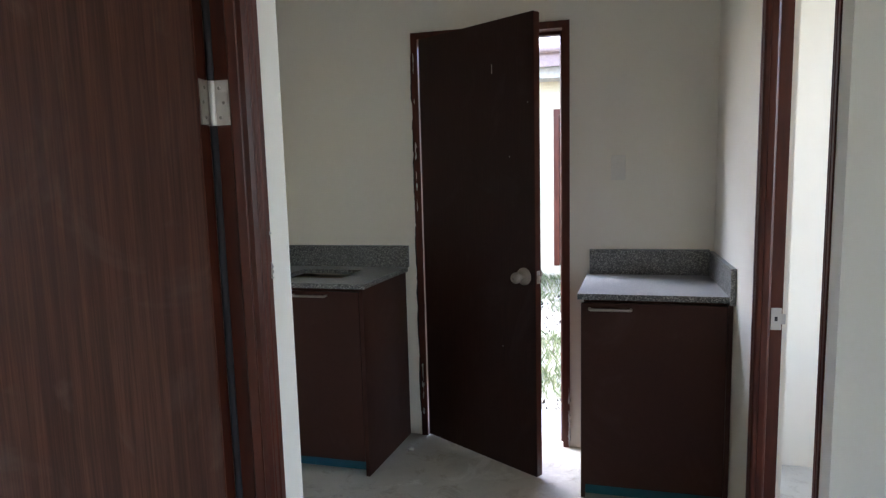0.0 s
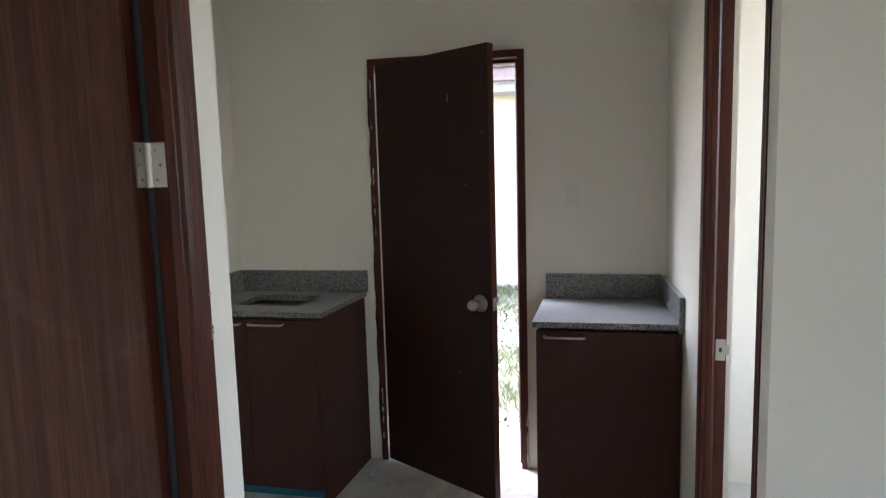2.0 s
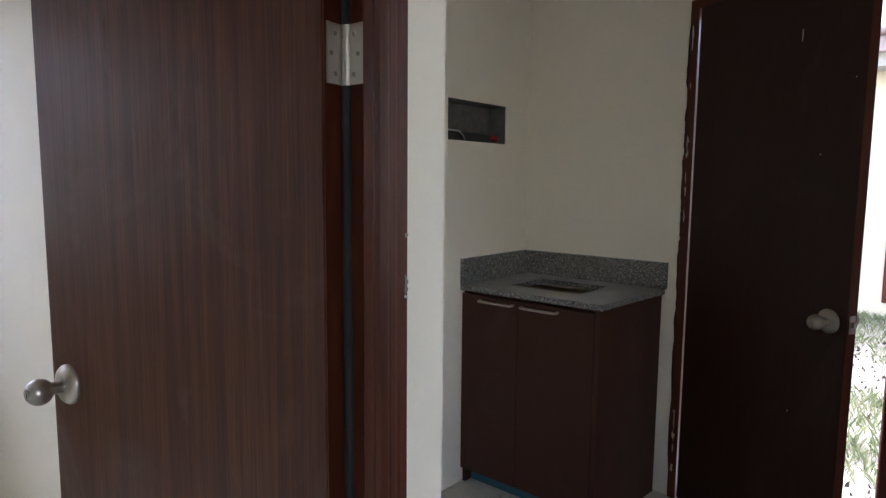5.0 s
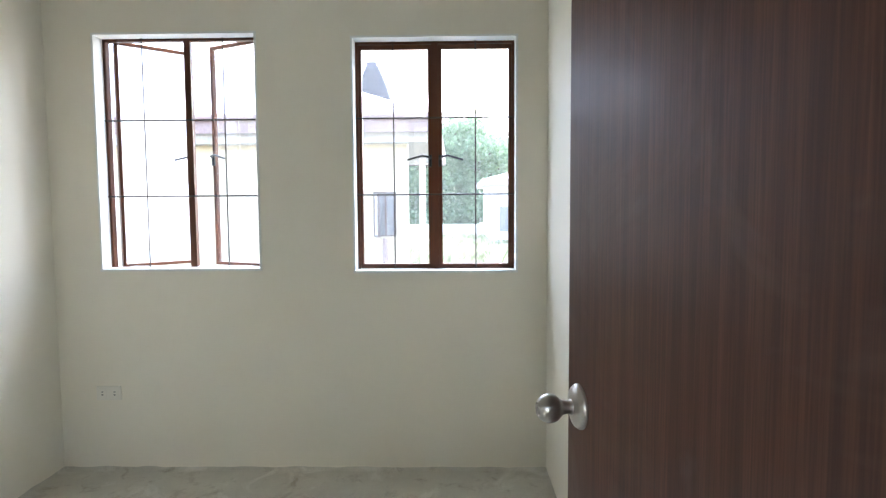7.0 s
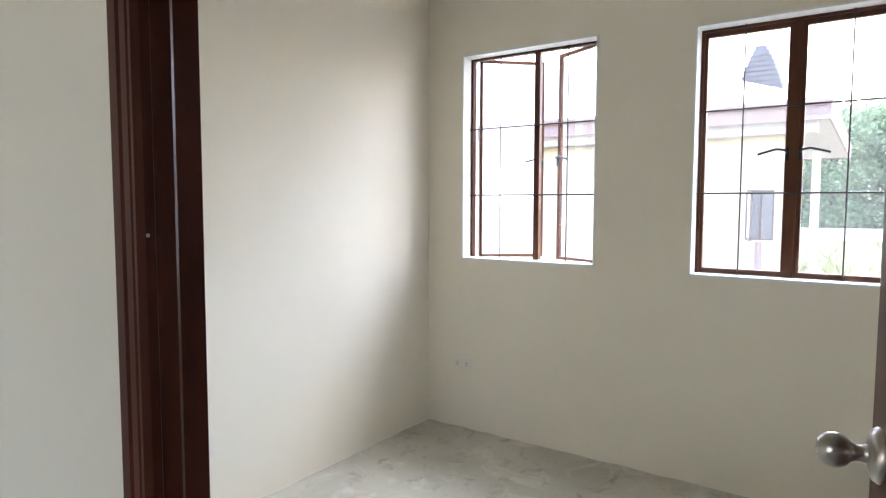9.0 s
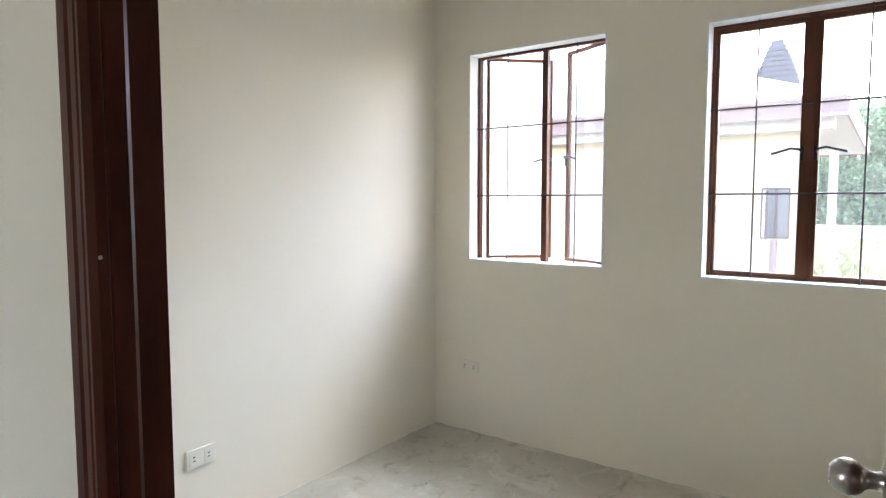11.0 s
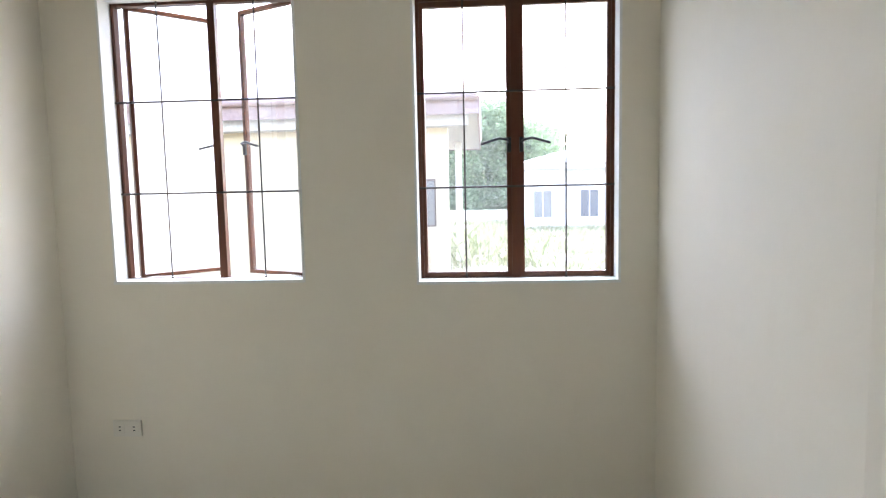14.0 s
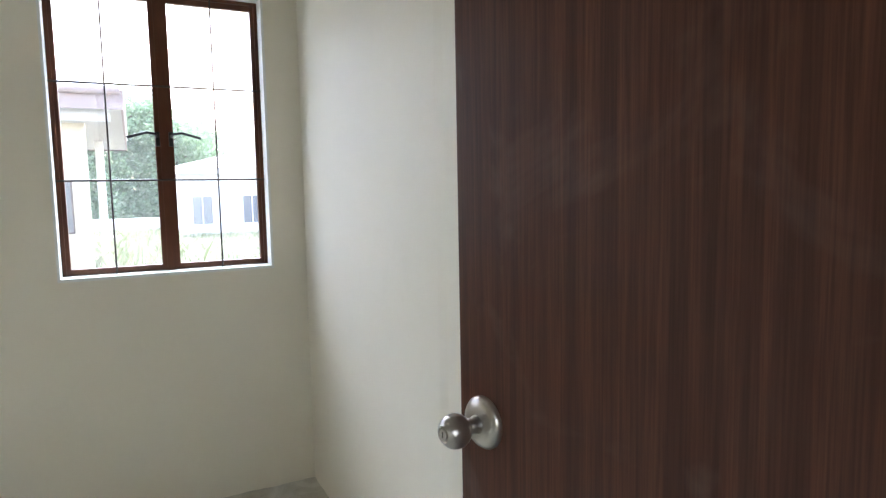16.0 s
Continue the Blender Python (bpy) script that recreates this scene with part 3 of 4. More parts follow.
for fx, fy, fz in ((FX - 0.0085, D1Y0 + 0.047, 1.302), (FX - 0.03, D1Y0 + 0.047, 0.7)):
    part("nail_head", lathe([(0.0022, 0), (0.0016, 0.0009)], 8, pose(fx + 0.47, fy - D1Y1, fz, -90, 0, 0)), RAW_CEMENT, door1)

# ---- kitchen units ----
CF = 2.562                    # front of the cabinet doors
TZ0, TZ1 = 0.877, 0.901       # granite slab


def bar_handle(parent, x0, x1, y, z):
    pts = [(x0 + 0.006, y, z), (x0 + 0.006, y - 0.02, z), (x0 + 0.012, y - 0.026, z), (x1 - 0.012, y - 0.026, z), (x1 - 0.006, y - 0.02, z), (x1 - 0.006, y, z)]
    part("handle", tube(pts, 0.0058, 10), STEEL, parent, "thin satin steel bar handle", smooth=True)


def base_cabinet(label, x0, x1, splits, handles, top, skew=0.0):
    """A floor unit of boards with slab doors and a teal plinth."""
    cab = thing("base_cabinet", label, "cabinet", pose((x0 + x1) / 2, CF, 0), group="kitchen base cabinets")
    back = cab.matrix_world.inverted()
    t, y1 = 0.018, KY - 0.006
    outer = prism([(x1 - t, CF - 0.016), (x1, CF - 0.016), (x1 + skew, y1), (x1 - t + skew, y1)], 0, top - 0.001)
    bmesh.ops.transform(outer, matrix=back, verts=outer.verts)
    part("side_panel", outer, CABINET, cab, "dark maroon board")
    for piece, row in (("side_panel", (x0, x0 + t, CF + 0.002, y1, 0, top - 0.001)),
                       ("bottom_panel", (x0 + t, x1 - t, CF + 0.02, y1, 0.08, 0.098)), ("back_panel", (x0 + t, x1 - t, y1 - 0.006, y1, 0.098, top - 0.04)),
                       ("rail", (x0 + t, x1 - t, CF + 0.02, CF + 0.1, top - 0.02, top - 0.002))):
        part(piece, boxes(row, bevel=0.0008, m=back), RAW_BOARD if piece in ("bottom_panel", "back_panel") else CABINET, cab, "bare brown board" if piece in ("bottom_panel", "back_panel") else "dark maroon board")
    part("plinth", boxes((x0 + t, x1 - t, CF + 0.045, CF + 0.06, 0, 0.079), m=back), TEAL, cab, "teal film-covered plinth")
    edges = [x0 + 0.001, *splits, x1 - t - 0.0015]
    for (a, b), hd in zip(zip(edges, edges[1:]), handles):
        door = part("door", boxes((a + 0.0015, b - 0.0015, CF - 0.018, CF, 0.072, top - 0.016), bevel=0.0015, m=back), CABINET, cab, "dark maroon slab door")
        p0, p1 = back @ Vector((hd[0], CF - 0.018, hd[2])), back @ Vector((hd[1], CF - 0.018, hd[2]))
        bar_handle(door, p0.x, p1.x, p0.y, p0.z)
    return cab


left_cab = base_cabinet("dark maroon sink cabinet with two slab doors", KX0 + 0.004, -0.864, [-1.232], [(-1.43, -1.25, 0.866), (-1.216, -1.037, 0.866)], TZ0 + 0.024, 0.04)
right_cab = base_cabinet("dark maroon single-door cabinet beside the back door", 0.108, KX1 - 0.004, [], [(0.138, 0.314, 0.843)], TZ0 + 0.005)
part("cap", boxes((0.104, 0.12, CF - 0.012, CF + 0.004, TZ0 - 0.017, TZ0 + 0.003), bevel=0.003, m=right_cab.matrix_world.inverted()), WHITE_PLASTIC, right_cab, "white plastic corner cap")


def granite_top(label, slab_rows, splash_rows, origin, up):
    top = thing("countertop", label, "countertop", pose(*origin), group="granite countertops")
    back = top.matrix_world.inverted()
    slab = bmesh.new()
    for pts in slab_rows:
        b = prism(pts, TZ0 + up, TZ1 + up)
        me = bpy.data.meshes.new("tmp")
        b.to_mesh(me)
        b.free()
        slab.from_mesh(me)
        bpy.data.meshes.remove(me)
    bmesh.ops.transform(slab, matrix=back, verts=slab.verts)
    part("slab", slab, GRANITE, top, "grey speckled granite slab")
    for r in splash_rows:
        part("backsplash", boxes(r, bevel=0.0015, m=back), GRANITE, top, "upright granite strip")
    return top


part("sink_board", boxes((KX0 + 0.03, -0.89, CF + 0.12, KY - 0.02, TZ0 - 0.022, TZ0 - 0.006), m=left_cab.matrix_world.inverted()), RAW_BOARD, left_cab, "bare brown board under the sink opening")
SX0, SX1, SY0, SY1 = -1.36, -1.025, 2.68, 2.94
granite_top("grey speckled granite top with a cut sink opening", [
    [(KX0 + 0.002, CF - 0.027), (-0.85, CF - 0.027), (-0.842, SY0), (KX0 + 0.002, SY0)],
    [(KX0 + 0.002, SY0), (SX0, SY0), (SX0, SY1), (KX0 + 0.002, SY1)],
    [(SX1, SY0), (-0.842, SY0), (-0.822, SY1), (SX1, SY1)],
    [(KX0 + 0.002, SY1), (-0.822, SY1), (-0.812, KY - 0.002), (KX0 + 0.002, KY - 0.002)]],
    [(KX0 + 0.022, -0.802, KY - 0.022, KY - 0.002, TZ1 + 0.0245, 1.041), (KX0 + 0.002, KX0 + 0.0215, CF - 0.03, KY - 0.002, TZ1 + 0.0245, 1.041)],
    (-1.2, 2.8, TZ0), 0.024)
granite_top("grey speckled granite top on the single cabinet", [
    [(0.095, CF - 0.03), (KX1 - 0.002, CF - 0.03), (KX1 - 0.002, KY - 0.002), (0.118, KY - 0.002)]],
    [(0.13, KX1 - 0.0225, KY - 0.022, KY - 0.002, TZ1 + 0.0055, 1.028), (KX1 - 0.022, KX1 - 0.002, CF - 0.046, KY - 0.002, TZ0 - 0.002, 1.02)],
    (0.4, 2.8, TZ0), 0.005)


# ---- fittings ----
def wall_plate(name, label, m, w, h, sockets):
    """A plastic plate in the xz-plane of m, facing -y."""
    ob = thing(name, label, "socket" if sockets else "switch", m)
    part("plate", boxes((-w / 2, w / 2, -0.008, 0, -h / 2, h / 2), bevel=0.003), WHITE_PLASTIC, ob)
    if sockets:
        for cx in (-w / 4, w / 4):
            ins = part("insert", boxes((cx - 0.019, cx + 0.019, -0.0098, -0.008, -0.026, 0.026), bevel=0.001), WHITE_PLASTIC, ob)
            for dz in (-0.0075, 0.0075):
                part("slot", boxes((cx - 0.0045, cx + 0.0045, -0.0103, -0.0097, dz - 0.0022, dz + 0.0022)), SLOT, ins)
    else:
        part("rocker", boxes((-0.012, 0.012, -0.0115, -0.008, -0.024, 0.024), bevel=0.002), WHITE_PLASTIC, ob, "white rocker")
    return ob


wall_plate("wall_socket", "white twin socket low on the bedroom side wall", pose(-1.54, BY0, 0.335, 0, 0, 180), 0.13, 0.076, True)
wall_plate("wall_socket", "white twin socket under the open window", pose(BX0, -1.145, 0.396, 0, 0, 90), 0.125, 0.072, True)
wall_plate("light_switch", "white single light switch beside the back door", pose(0.262, KY, 1.42), 0.066, 0.118, False)

niche = thing("meter_recess", "dark open metal box recessed in the wall, loose wires inside", "electrical box", pose(KX0 - 0.05, 2.65, NZ0))
bk = niche.matrix_world.inverted()
part("lining", boxes((KX0 - 0.098, KX0 - 0.094, NY0, NY1, NZ0, NZ1), (KX0 - 0.094, KX0 - 0.006, NY0, NY0 + 0.003, NZ0, NZ1), (KX0 - 0.094, KX0 - 0.006, NY1 - 0.003, NY1, NZ0, NZ1),
                     (KX0 - 0.094, KX0 - 0.006, NY0 + 0.003, NY1 - 0.003, NZ0, NZ0 + 0.003), (KX0 - 0.094, KX0 - 0.006, NY0 + 0.003, NY1 - 0.003, NZ1 - 0.003, NZ1), m=bk), DARK_BOX, niche)
part("rail", boxes((KX0 - 0.08, KX0 - 0.03, NY0 + 0.02, NY1 - 0.09, NZ0 + 0.004, NZ0 + 0.04), bevel=0.004, m=bk), SLOT, niche, "black mounting rail")
part("wire_bundle", tube([bk @ Vector(p) for p in ((KX0 - 0.07, 2.79, NZ0 + 0.012), (KX0 - 0.04, 2.80, NZ0 + 0.03), (KX0 - 0.03, 2.83, NZ0 + 0.028), (KX0 - 0.05, 2.85, NZ0 + 0.012))], 0.012, 8), RED_WIRE, niche, "red taped wire ends", smooth=True)
part("wire", tube([bk @ Vector(p) for p in ((KX0 - 0.02, 2.44, NZ0 + 0.045), (KX0 - 0.015, 2.53, NZ0 + 0.042), (KX0 - 0.02, 2.57, NZ0 + 0.026), (KX0 - 0.03, 2.59, NZ0 + 0.012))], 0.004, 8), GREY_WIRE, niche, "pale wire end", smooth=True)


def crumb(x, y, size, seed):
    rng = random.Random(seed)
    bm = bmesh.new()
    bmesh.ops.create_icosphere(bm, subdivisions=2, radius=size)
    for v in bm.verts:
        v.co *= rng.uniform(0.75, 1.15)
        v.co.z = max(v.co.z * 0.4, -size * 0.2)
    ob = link_mesh("cement_crumb", bm, RAW_CEMENT)
    ob.location = (x, y, size * 0.2)
    return tagged(ob, "small pale cement crumb on the screed", "debris", group="cement crumbs")


crumb(-0.765, 2.86, 0.022, 1)
crumb(-2.1, -0.6, 0.008, 2)
crumb(-2.5, -0.3, 0.01, 3)
crumb(-2.75, 0.25, 0.007, 5)
crumb(-2.45, -0.95, 0.009, 6)

# uneven cement skirt where floor and bedroom walls meet
rng = random.Random(11)
skirt = bmesh.new()
for (ax, ay), (bx, by), (nx, ny) in (((BX0, BY0), (BX0, BY1), (1, 0)), ((BX0, BY0), (BX1, BY0), (0, 1)), ((BX0, BY1), (-1.7, BY1), (0, -1))):
    n = int(math.hypot(bx - ax, by - ay) / 0.025)
    prev = None
    for k in range(n + 1):
        f = k / n
        d = 0.008 + 0.012 * (0.5 + 0.5 * noise.noise((f * 23 + ax, ay, 0.3))) + rng.uniform(0, 0.003)
        px, py = ax + (bx - ax) * f, ay + (by - ay) * f
        row = [skirt.verts.new((px, py, d * 0.8)), skirt.verts.new((px + nx * d * 0.5, py + ny * d * 0.5, d * 0.35)), skirt.verts.new((px + nx * d * 1.5, py + ny * d * 1.5, 0.0))]
        if prev:
            skirt.faces.new((prev[0], row[0], row[1], prev[1]))
            skirt.faces.new((prev[1], row[1], row[2], prev[2]))
        prev = row
structure("baseboard", skirt, SCREED, "uneven cement droppings along the wall foot", "trim")

# ---- outside ----
GZ = -0.22
far = 900.0
structure("ground", boxes((-far, far, -far, far, GZ - 0.2, GZ)), EARTH, "trodden pale earth and thin grass around the houses", "ground")
structure("pavement", boxes((-1.6, 1.6, KY + 0.14, 3.62, GZ, -0.03), bevel=0.008), CEMENT_STEP, "pale cement step outside the back door", "pavement")


def blades(name, label, x0, x1, y0, y1, count, height, width, seed, patchy=0.0, material=GRASS):
    g = np.random.default_rng(seed)
    px, py = g.uniform(x0, x1, count * 2), g.uniform(y0, y1, count * 2)
    if patchy:
        keep = np.array([noise.noise((a * 0.9, b * 0.9, seed)) > -0.25 + patchy * g.uniform(0, 0.6) for a, b in zip(px, py)])
        px, py = px[keep][:count], py[keep][:count]
    else:
        px, py = px[:count], py[:count]
    n = len(px)
    a, h = g.uniform(0, 2 * np.pi, n), height * g.uniform(0.4, 1.2, n)
    lean = h * g.uniform(0.2, 1.0, n)
    la = g.uniform(0, 2 * np.pi, n)
    co = np.zeros((n, 4, 3))
    w = width * g.uniform(0.6, 1.3, n)
    co[:, 0] = np.stack([px - w * np.cos(a), py - w * np.sin(a), np.full(n, GZ - 0.01)], 1)
    co[:, 1] = np.stack([px + w * np.cos(a), py + w * np.sin(a), np.full(n, GZ - 0.01)], 1)
    co[:, 2] = np.stack([px + lean * 0.4 * np.cos(la) + w * 0.7 * np.cos(a), py + lean * 0.4 * np.sin(la) + w * 0.7 * np.sin(a), GZ + h * 0.6], 1)
    co[:, 3] = np.stack([px + lean * np.cos(la), py + lean * np.sin(la), GZ + h], 1)
    me = bpy.data.meshes.new(name)
    base = np.arange(n)[:, None] * 4
    faces = np.concatenate([base + np.array([[0, 1, 2]]), base + np.array([[0, 2, 3]])], 0)
    me.from_pydata(co.reshape(-1, 3).tolist(), [], faces.tolist())
    me.materials.append(material)
    return tagged(new(name, me), label, "grass", kind="stuff")


blades("yard_grass", "patchy dry grass behind the back door", -3.0, 2.0, 3.65, 9.4, 26000, 0.09, 0.004, 3, 0.7, YARD_GRASS)
blades("dead_leaf_litter", "dark dead leaves and twigs in the yard grass", -3.0, 2.0, 3.65, 9.4, 2400, 0.03, 0.014, 21, 0.4, LITTER)
blades("lawn_grass", "bright green lawn between the houses", -44, -5, -8, 9, 60000, 0.16, 0.02, 5, 0.3)
blades("tall_grass", "tall green weeds on the lawn", -19, -13, -0.9, 1.6, 230, 0.6, 0.012, 8, 0.5)


def house(name, label, m, width, depth, wall_h, eave, wall_mat, openings, rise=1.6, trim_mat=None, porch=0.0):
    """A one-storey house: its front is the local -y side, x from 0 to width."""
    ob = thing(name, label, "house", m)
    trim_mat = trim_mat or FASCIA
    rows, x = [], 0.0
    for a, b, z0, z1 in openings:
        rows += [(x, a, 0, 0.15, 0, wall_h)]
        if z0 > 0.05:
            rows.append((a, b, 0, 0.15, 0, z0))
        rows.append((a, b, 0, 0.15, z1, wall_h))
        x = b
    rows.append((x, width, 0, 0.15, 0, wall_h))
    rows += [(0, 0.15, 0.15, depth, 0, wall_h), (width - 0.15 - porch, width - porch, 0.15, depth, 0, wall_h), (0.15, width - 0.15 - porch, depth - 0.15, depth, 0, wall_h)]
    part("wall", boxes(*rows), wall_mat, ob)
    e, fz = eave, wall_h - 0.12
    part("soffit", boxes((-e, width + e, -e, depth + e, fz, fz + 0.03)), SOFFIT, ob)
    part("fascia", boxes((-e - 0.02, width + e + 0.02, -e - 0.03, -e, fz - 0.02, fz + 0.22), (-e - 0.02, width + e + 0.02, depth + e, depth + e + 0.03, fz - 0.02, fz + 0.22),
                         (-e - 0.03, -e, -e, depth + e, fz - 0.02, fz + 0.22), (width + e, width + e + 0.03, -e, depth + e, fz - 0.02, fz + 0.22)), trim_mat, ob, "painted fascia board")
    part("eave_beam", boxes((-e * 0.7, width + e * 0.7, -e * 0.7, -0.004, fz - 0.15, fz - 0.003)), SOFFIT, ob, "grey boxed eave beam")
    part("gutter", tube([(-e, -e - 0.08, fz + 0.2), (width + e, -e - 0.08, fz + 0.2)], 0.05, 10), trim_mat, ob, smooth=True)
    bm = bmesh.new()
    q = e + 0.06
    run = min(width, depth) / 2 + q
    rz = fz + 0.21
    if width >= depth:
        ridge = [(run - q, depth / 2), (width - run + q, depth / 2)]
    else:
        ridge = [(width / 2, run - q), (width / 2, depth - run + q)]
    c = [bm.verts.new(p) for p in ((-q, -q, rz), (width + q, -q, rz), (width + q, depth + q, rz), (-q, depth + q, rz))]
    r = [bm.verts.new((*p, rz + rise)) for p in ridge]
    if width >= depth:
        for f in ((c[0], c[1], r[1], r[0]), (c[1], c[2], r[1]), (c[2], c[3], r[0], r[1]), (c[3], c[0], r[0])):
            bm.faces.new(f)
    else:
        for f in ((c[0], c[1], r[0]), (c[1], c[2], r[1], r[0]), (c[2], c[3], r[1]), (c[3], c[0], r[0], r[1])):
            bm.faces.new(f)
    bm.faces.new(c[::-1])
    part("roof", bm, ROOF, ob, "pale metal roof")
    return ob


def house_window(parent, a, b, z0, z1, frame_mat=FASCIA, pane_mat=WIN_DARK):
    win = part("window", boxes((a, a + 0.026, 0.03, 0.09, z0, z1), (b - 0.026, b, 0.03, 0.09, z0, z1), (a + 0.026, b - 0.026, 0.03, 0.09, z0, z0 + 0.026), (a + 0.026, b - 0.026, 0.03, 0.09, z1 - 0.026, z1),
                               ((a + b) / 2 - 0.016, (a + b) / 2 + 0.016, 0.03, 0.09, z0 + 0.026, z1 - 0.026)), frame_mat, parent, "window frame")
    for p, q in ((a + 0.026, (a + b) / 2 - 0.016), ((a + b) / 2 + 0.016, b - 0.026)):
        part("pane", boxes((p, q, 0.055, 0.062, z0 + 0.026, z1 - 0.026)), pane_mat, win, "shaded window pane")
    return win


# the next house west, seen through the bedroom windows; its front faces east
west = house("house", "cream one-storey house with mauve fascia close to the windows", pose(-9.45, -10.25, GZ, 0, 0, 90), 10.15, 6.8, 2.74, 0.42, HOUSE_CREAM,
             [(9.64, 9.97, 1.08, 1.76)], 1.7, porch=1.2)
w_win = house_window(west, 9.64, 9.97, 1.08, 1.76, THIN_SASH)
lm = pose(9.64, -0.01, 1.08, 0, 0, -70)
open_leaf = part("open_casement", boxes((0, 0.03, -0.015, 0.015, 0, 0.68), (0.25, 0.28, -0.015, 0.015, 0, 0.68), (0.03, 0.25, -0.015, 0.015, 0, 0.03), (0.03, 0.25, -0.015, 0.015, 0.65, 0.68), m=lm), THIN_SASH, west, "open brown casement leaf")
part("pane", boxes((0.03, 0.25, -0.003, 0.003, 0.03, 0.65), m=lm), PALE_PANE, open_leaf, "bluish glass pane")
part("downpipe", tube([(9.8, -0.05, 0), (9.8, -0.05, 1.06)], 0.04, 10), FASCIA, west, "mauve pipe under the window", smooth=True)
part("porch_column", boxes((10.05, 10.19, 4.62, 4.76, 0, 2.61), bevel=0.01), HOUSE_WHITE, west, "white porch column")

# steep roof of the house behind it
tower = thing("steep_roofed_house", "house with a steep blue-grey tiled gable roof", "house", pose(-21.0, -1.55, GZ))
part("wall", boxes((-3, 0, -3.0, 0.15, 0, 4.2)), HOUSE_WHITE, tower)
tb = bmesh.new()
for k in range(14):
    f0, f1 = k / 14, (k + 1) / 14
    y0, y1 = -1.45 + 0.55 * f0 + 0.13 * f0 ** 3, 0.2 - 0.55 * f0 - 0.25 * f0 ** 3
    z0, z1 = 4.2 + 2.2 * f0, 4.2 + 2.2 * f1 + 0.02
    box(tb, -1.3 + 0.5 * f0, -0.5 * f0, y0, max(y1, y0 + 0.12), z0, z1)
part("roof", tb, SLATE, tower, "stepped blue-grey roof tiles")
for k in range(1, 13):
    f0 = k / 14
    part("tile_joint", boxes((-0.5 * f0 - 0.02, -0.5 * f0 + 0.045, -1.46 + 0.55 * f0 + 0.13 * f0 ** 3, 0.2 - 0.55 * f0 - 0.25 * f0 ** 3, 4.18 + 2.2 * f0, 4.225 + 2.2 * f0)), SLOT, tower)
part("ridge", boxes((-3.2, 0.2, -3.2, 0.25, 4.2, 4.3)), ROOF, tower)

# the far house and the white boundary wall across the lawn
farh = house("house", "white one-storey house across the lawn with two windows", pose(-26.0, 2.05, GZ, 0, 0, 90), 9.0, 6.0, 2.5, 0.3, HOUSE_WHITE,
             [(0.38, 1.14, 0.39, 1.5), (2.25, 3.0, 0.39, 1.52)], 0.9, HOUSE_WHITE)
house_window(farh, 0.38, 1.14, 0.39, 1.5, HOUSE_WHITE)
house_window(farh, 2.25, 3.0, 0.39, 1.52, HOUSE_WHITE, DEEP_PANE)
fence = thing("boundary_wall", "white plastered boundary wall at the far end of the lawn", "wall", pose(-31, 0, GZ))
part("wall", boxes((-0.1, 0.1, -18, 14, 0, 0.52)), HOUSE_WHITE, fence)
part("coping", boxes((-0.14, 0.14, -18, 14, 0.52, 0.58)), HOUSE_WHITE, fence)
for k in range(9):
    part("pier", boxes((-0.18, 0.18, -18 + 4 * k - 0.18, -18 + 4 * k + 0.18, 0, 0.66), bevel=0.01), HOUSE_WHITE, fence)

# the house behind the kitchen; its front faces south
north = house("house", "cream one-storey house with mauve fascia behind the yard", pose(-6.0, 9.4, GZ), 12.0, 6.0, 3.2, 0.55, HOUSE_CREAM, [(5.435, 6.3, 0.2, 2.53)], 1.5)
nd = part("door_frame", boxes((5.435, 5.515, -0.01, 0.12, 0.2, 2.53), (6.22, 6.3, -0.01, 0.12, 0.2, 2.53), (5.515, 6.22, -0.01, 0.12, 2.45, 2.53)), FRAME_WOOD, north, "brown back door frame")
part("door_leaf", boxes((5.515, 6.22, 0.06, 0.1, 0.2, 2.45)), FRAME_WOOD, nd, "closed brown door leaf")


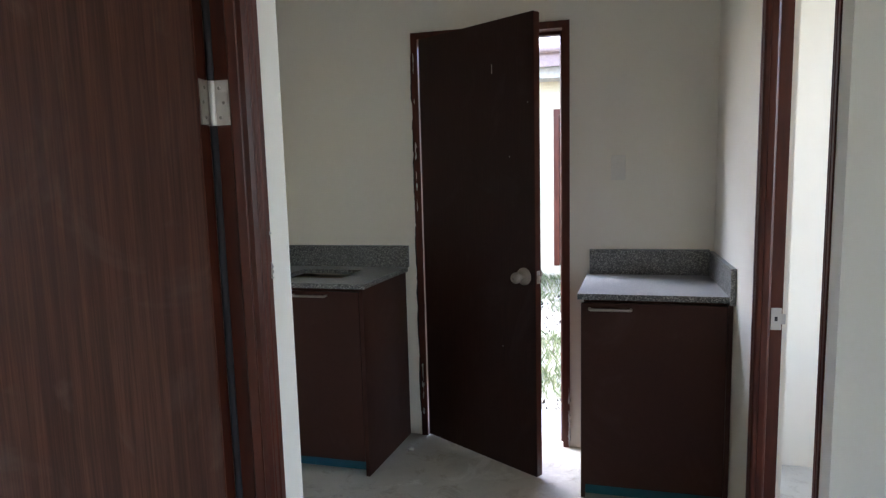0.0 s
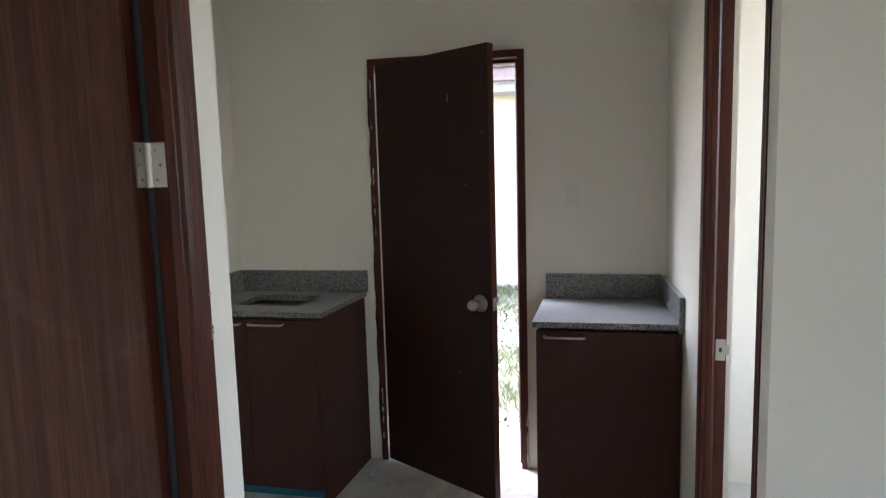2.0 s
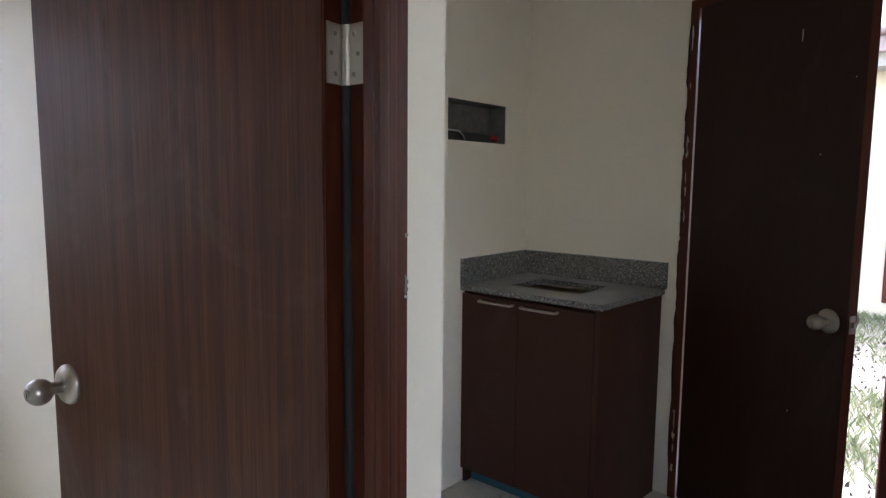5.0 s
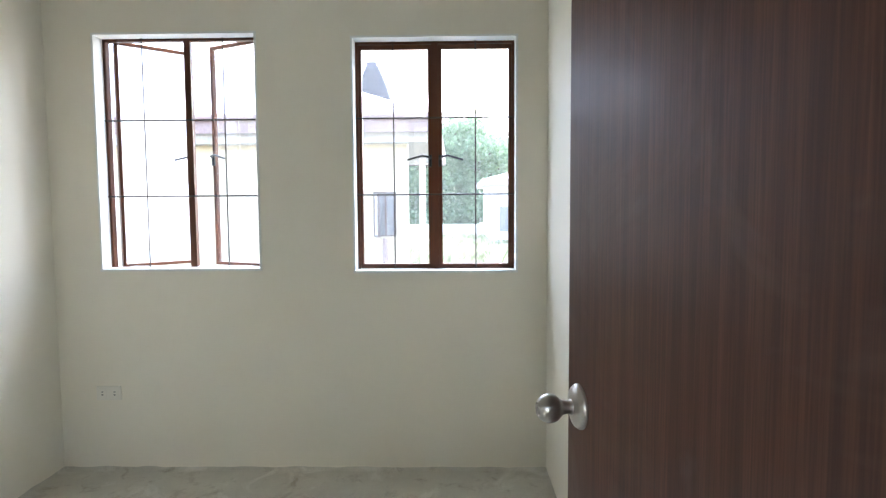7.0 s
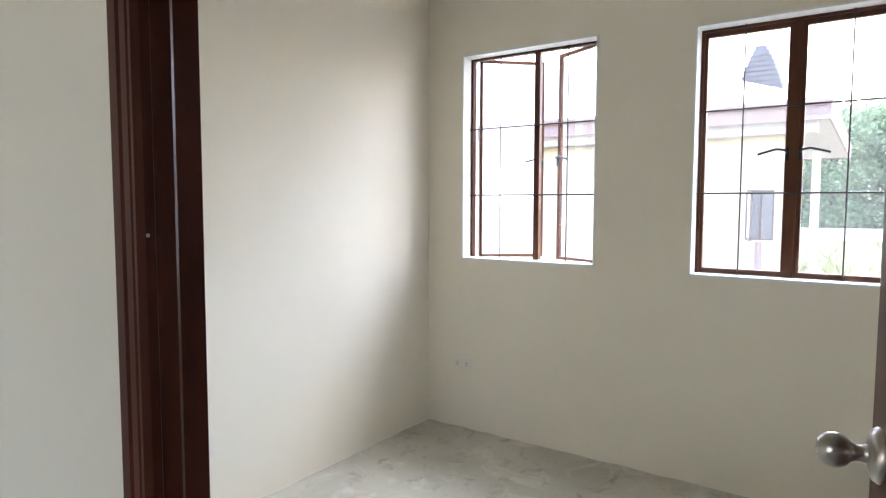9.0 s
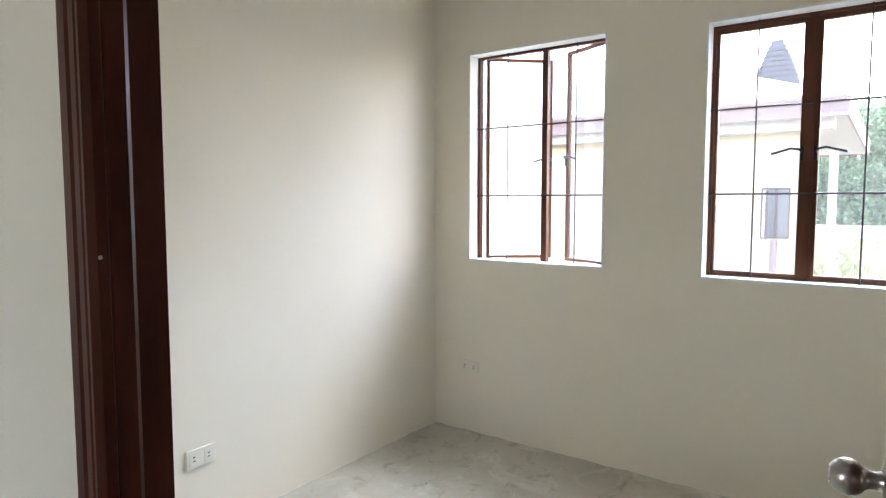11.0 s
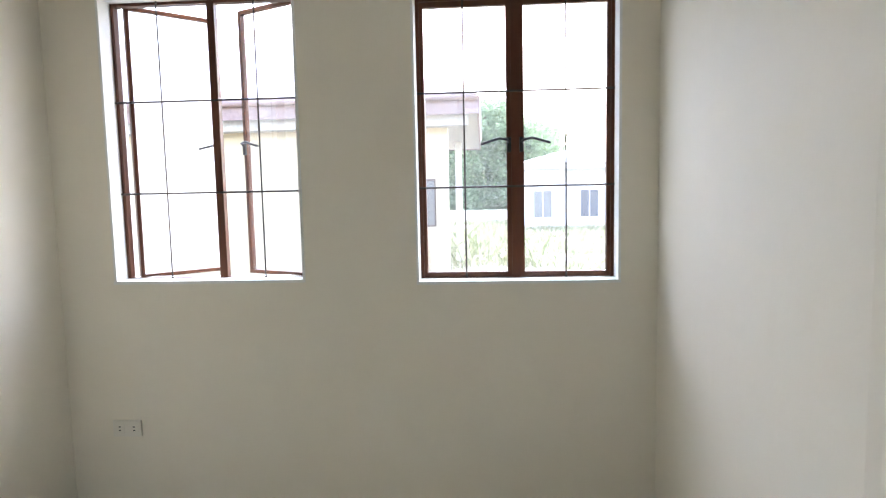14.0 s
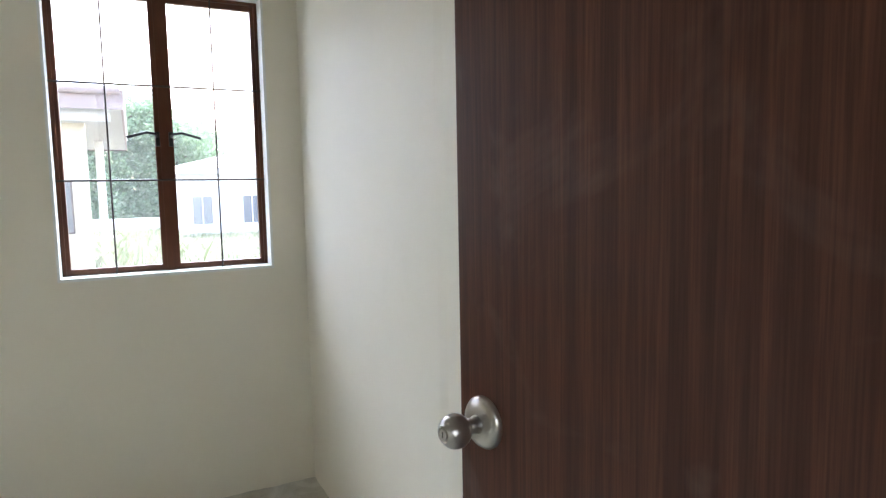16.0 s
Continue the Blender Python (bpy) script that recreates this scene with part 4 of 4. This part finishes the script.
# ---- trees ----
def tree(x, y, height, spread, seed):
    g = np.random.default_rng(seed)
    rng = random.Random(seed)
    ob = thing("tree", "broad green tree with dense leaves beyond the boundary wall", "tree", pose(x, y, GZ), group="trees beyond the wall")
    bm = bmesh.new()
    limbs, tips = [], []
    limbs.append(([(0, 0, 0), (0.1, 0.05, height * 0.25), (0.0, 0.1, height * 0.5), (0.1, 0, height * 0.75)], 0.16))
    for _ in range(19):
        a, z = rng.uniform(0, 6.28), rng.uniform(0.03, 0.68) * height
        r = spread * rng.uniform(0.5, 0.95)
        end = (r * math.cos(a), r * math.sin(a), z + rng.uniform(0.1, 0.3) * height)
        limbs.append(([(0.05, 0.05, z), (end[0] * 0.5, end[1] * 0.5, z + 0.6 * (end[2] - z)), end], 0.06))
        tips += [end, (end[0] * 0.6, end[1] * 0.6, end[2])]
    for k in range(9):
        a = 2 * math.pi * k / 9 + rng.uniform(-0.3, 0.3)
        tips.append((0.75 * spread * math.cos(a), 0.75 * spread * math.sin(a), height * rng.uniform(0.05, 0.16)))
    tips += [(0, 0, height * 0.8), (0.2, 0.2, height * 0.65), (rng.uniform(-1, 1), rng.uniform(-1, 1), height * 0.9)]
    for pts, r in limbs:
        b = tube(pts, r, 7)
        me = bpy.data.meshes.new("tmp")
        b.to_mesh(me)
        b.free()
        bm.from_mesh(me)
        bpy.data.meshes.remove(me)
    part("trunk", bm, BARK, ob, "brown trunk with limbs")
    n_each = 330
    cs = np.array(tips)
    n = n_each * len(cs)
    c = np.repeat(cs, n_each, 0) + g.normal(0, 1, (n, 3)) * np.array([0.24, 0.24, 0.18]) * spread
    c[:, 2] = np.maximum(c[:, 2], 0.05)
    u = g.normal(0, 1, (n, 3))
    u /= np.linalg.norm(u, axis=1)[:, None]
    w = np.cross(u, g.normal(0, 1, (n, 3)))
    w /= np.linalg.norm(w, axis=1)[:, None]
    s = g.uniform(0.09, 0.2, n)[:, None]
    co = np.stack([c - u * s, c + w * s * 0.55, c + u * s, c - w * s * 0.55], 1)
    me = bpy.data.meshes.new("crown")
    me.from_pydata(co.reshape(-1, 3).tolist(), [], (np.arange(n)[:, None] * 4 + np.array([[0, 1, 2, 3]])).tolist())
    me.materials.append(LEAVES)
    crown = new("crown", me)
    crown.parent = ob
    return ob


for k, (tx, ty, th, ts) in enumerate(((-50, -6.4, 7.0, 2.9), (-52, -3.6, 8.2, 3.2), (-50, -1.6, 8.6, 3.3), (-53, 0.8, 9.6, 3.5), (-50.5, 2.4, 8.0, 3.0), (-56, 4.8, 7.4, 2.8), (-54, -9.5, 6.6, 2.8))):
    tree(tx, ty, th, ts, 40 + k)
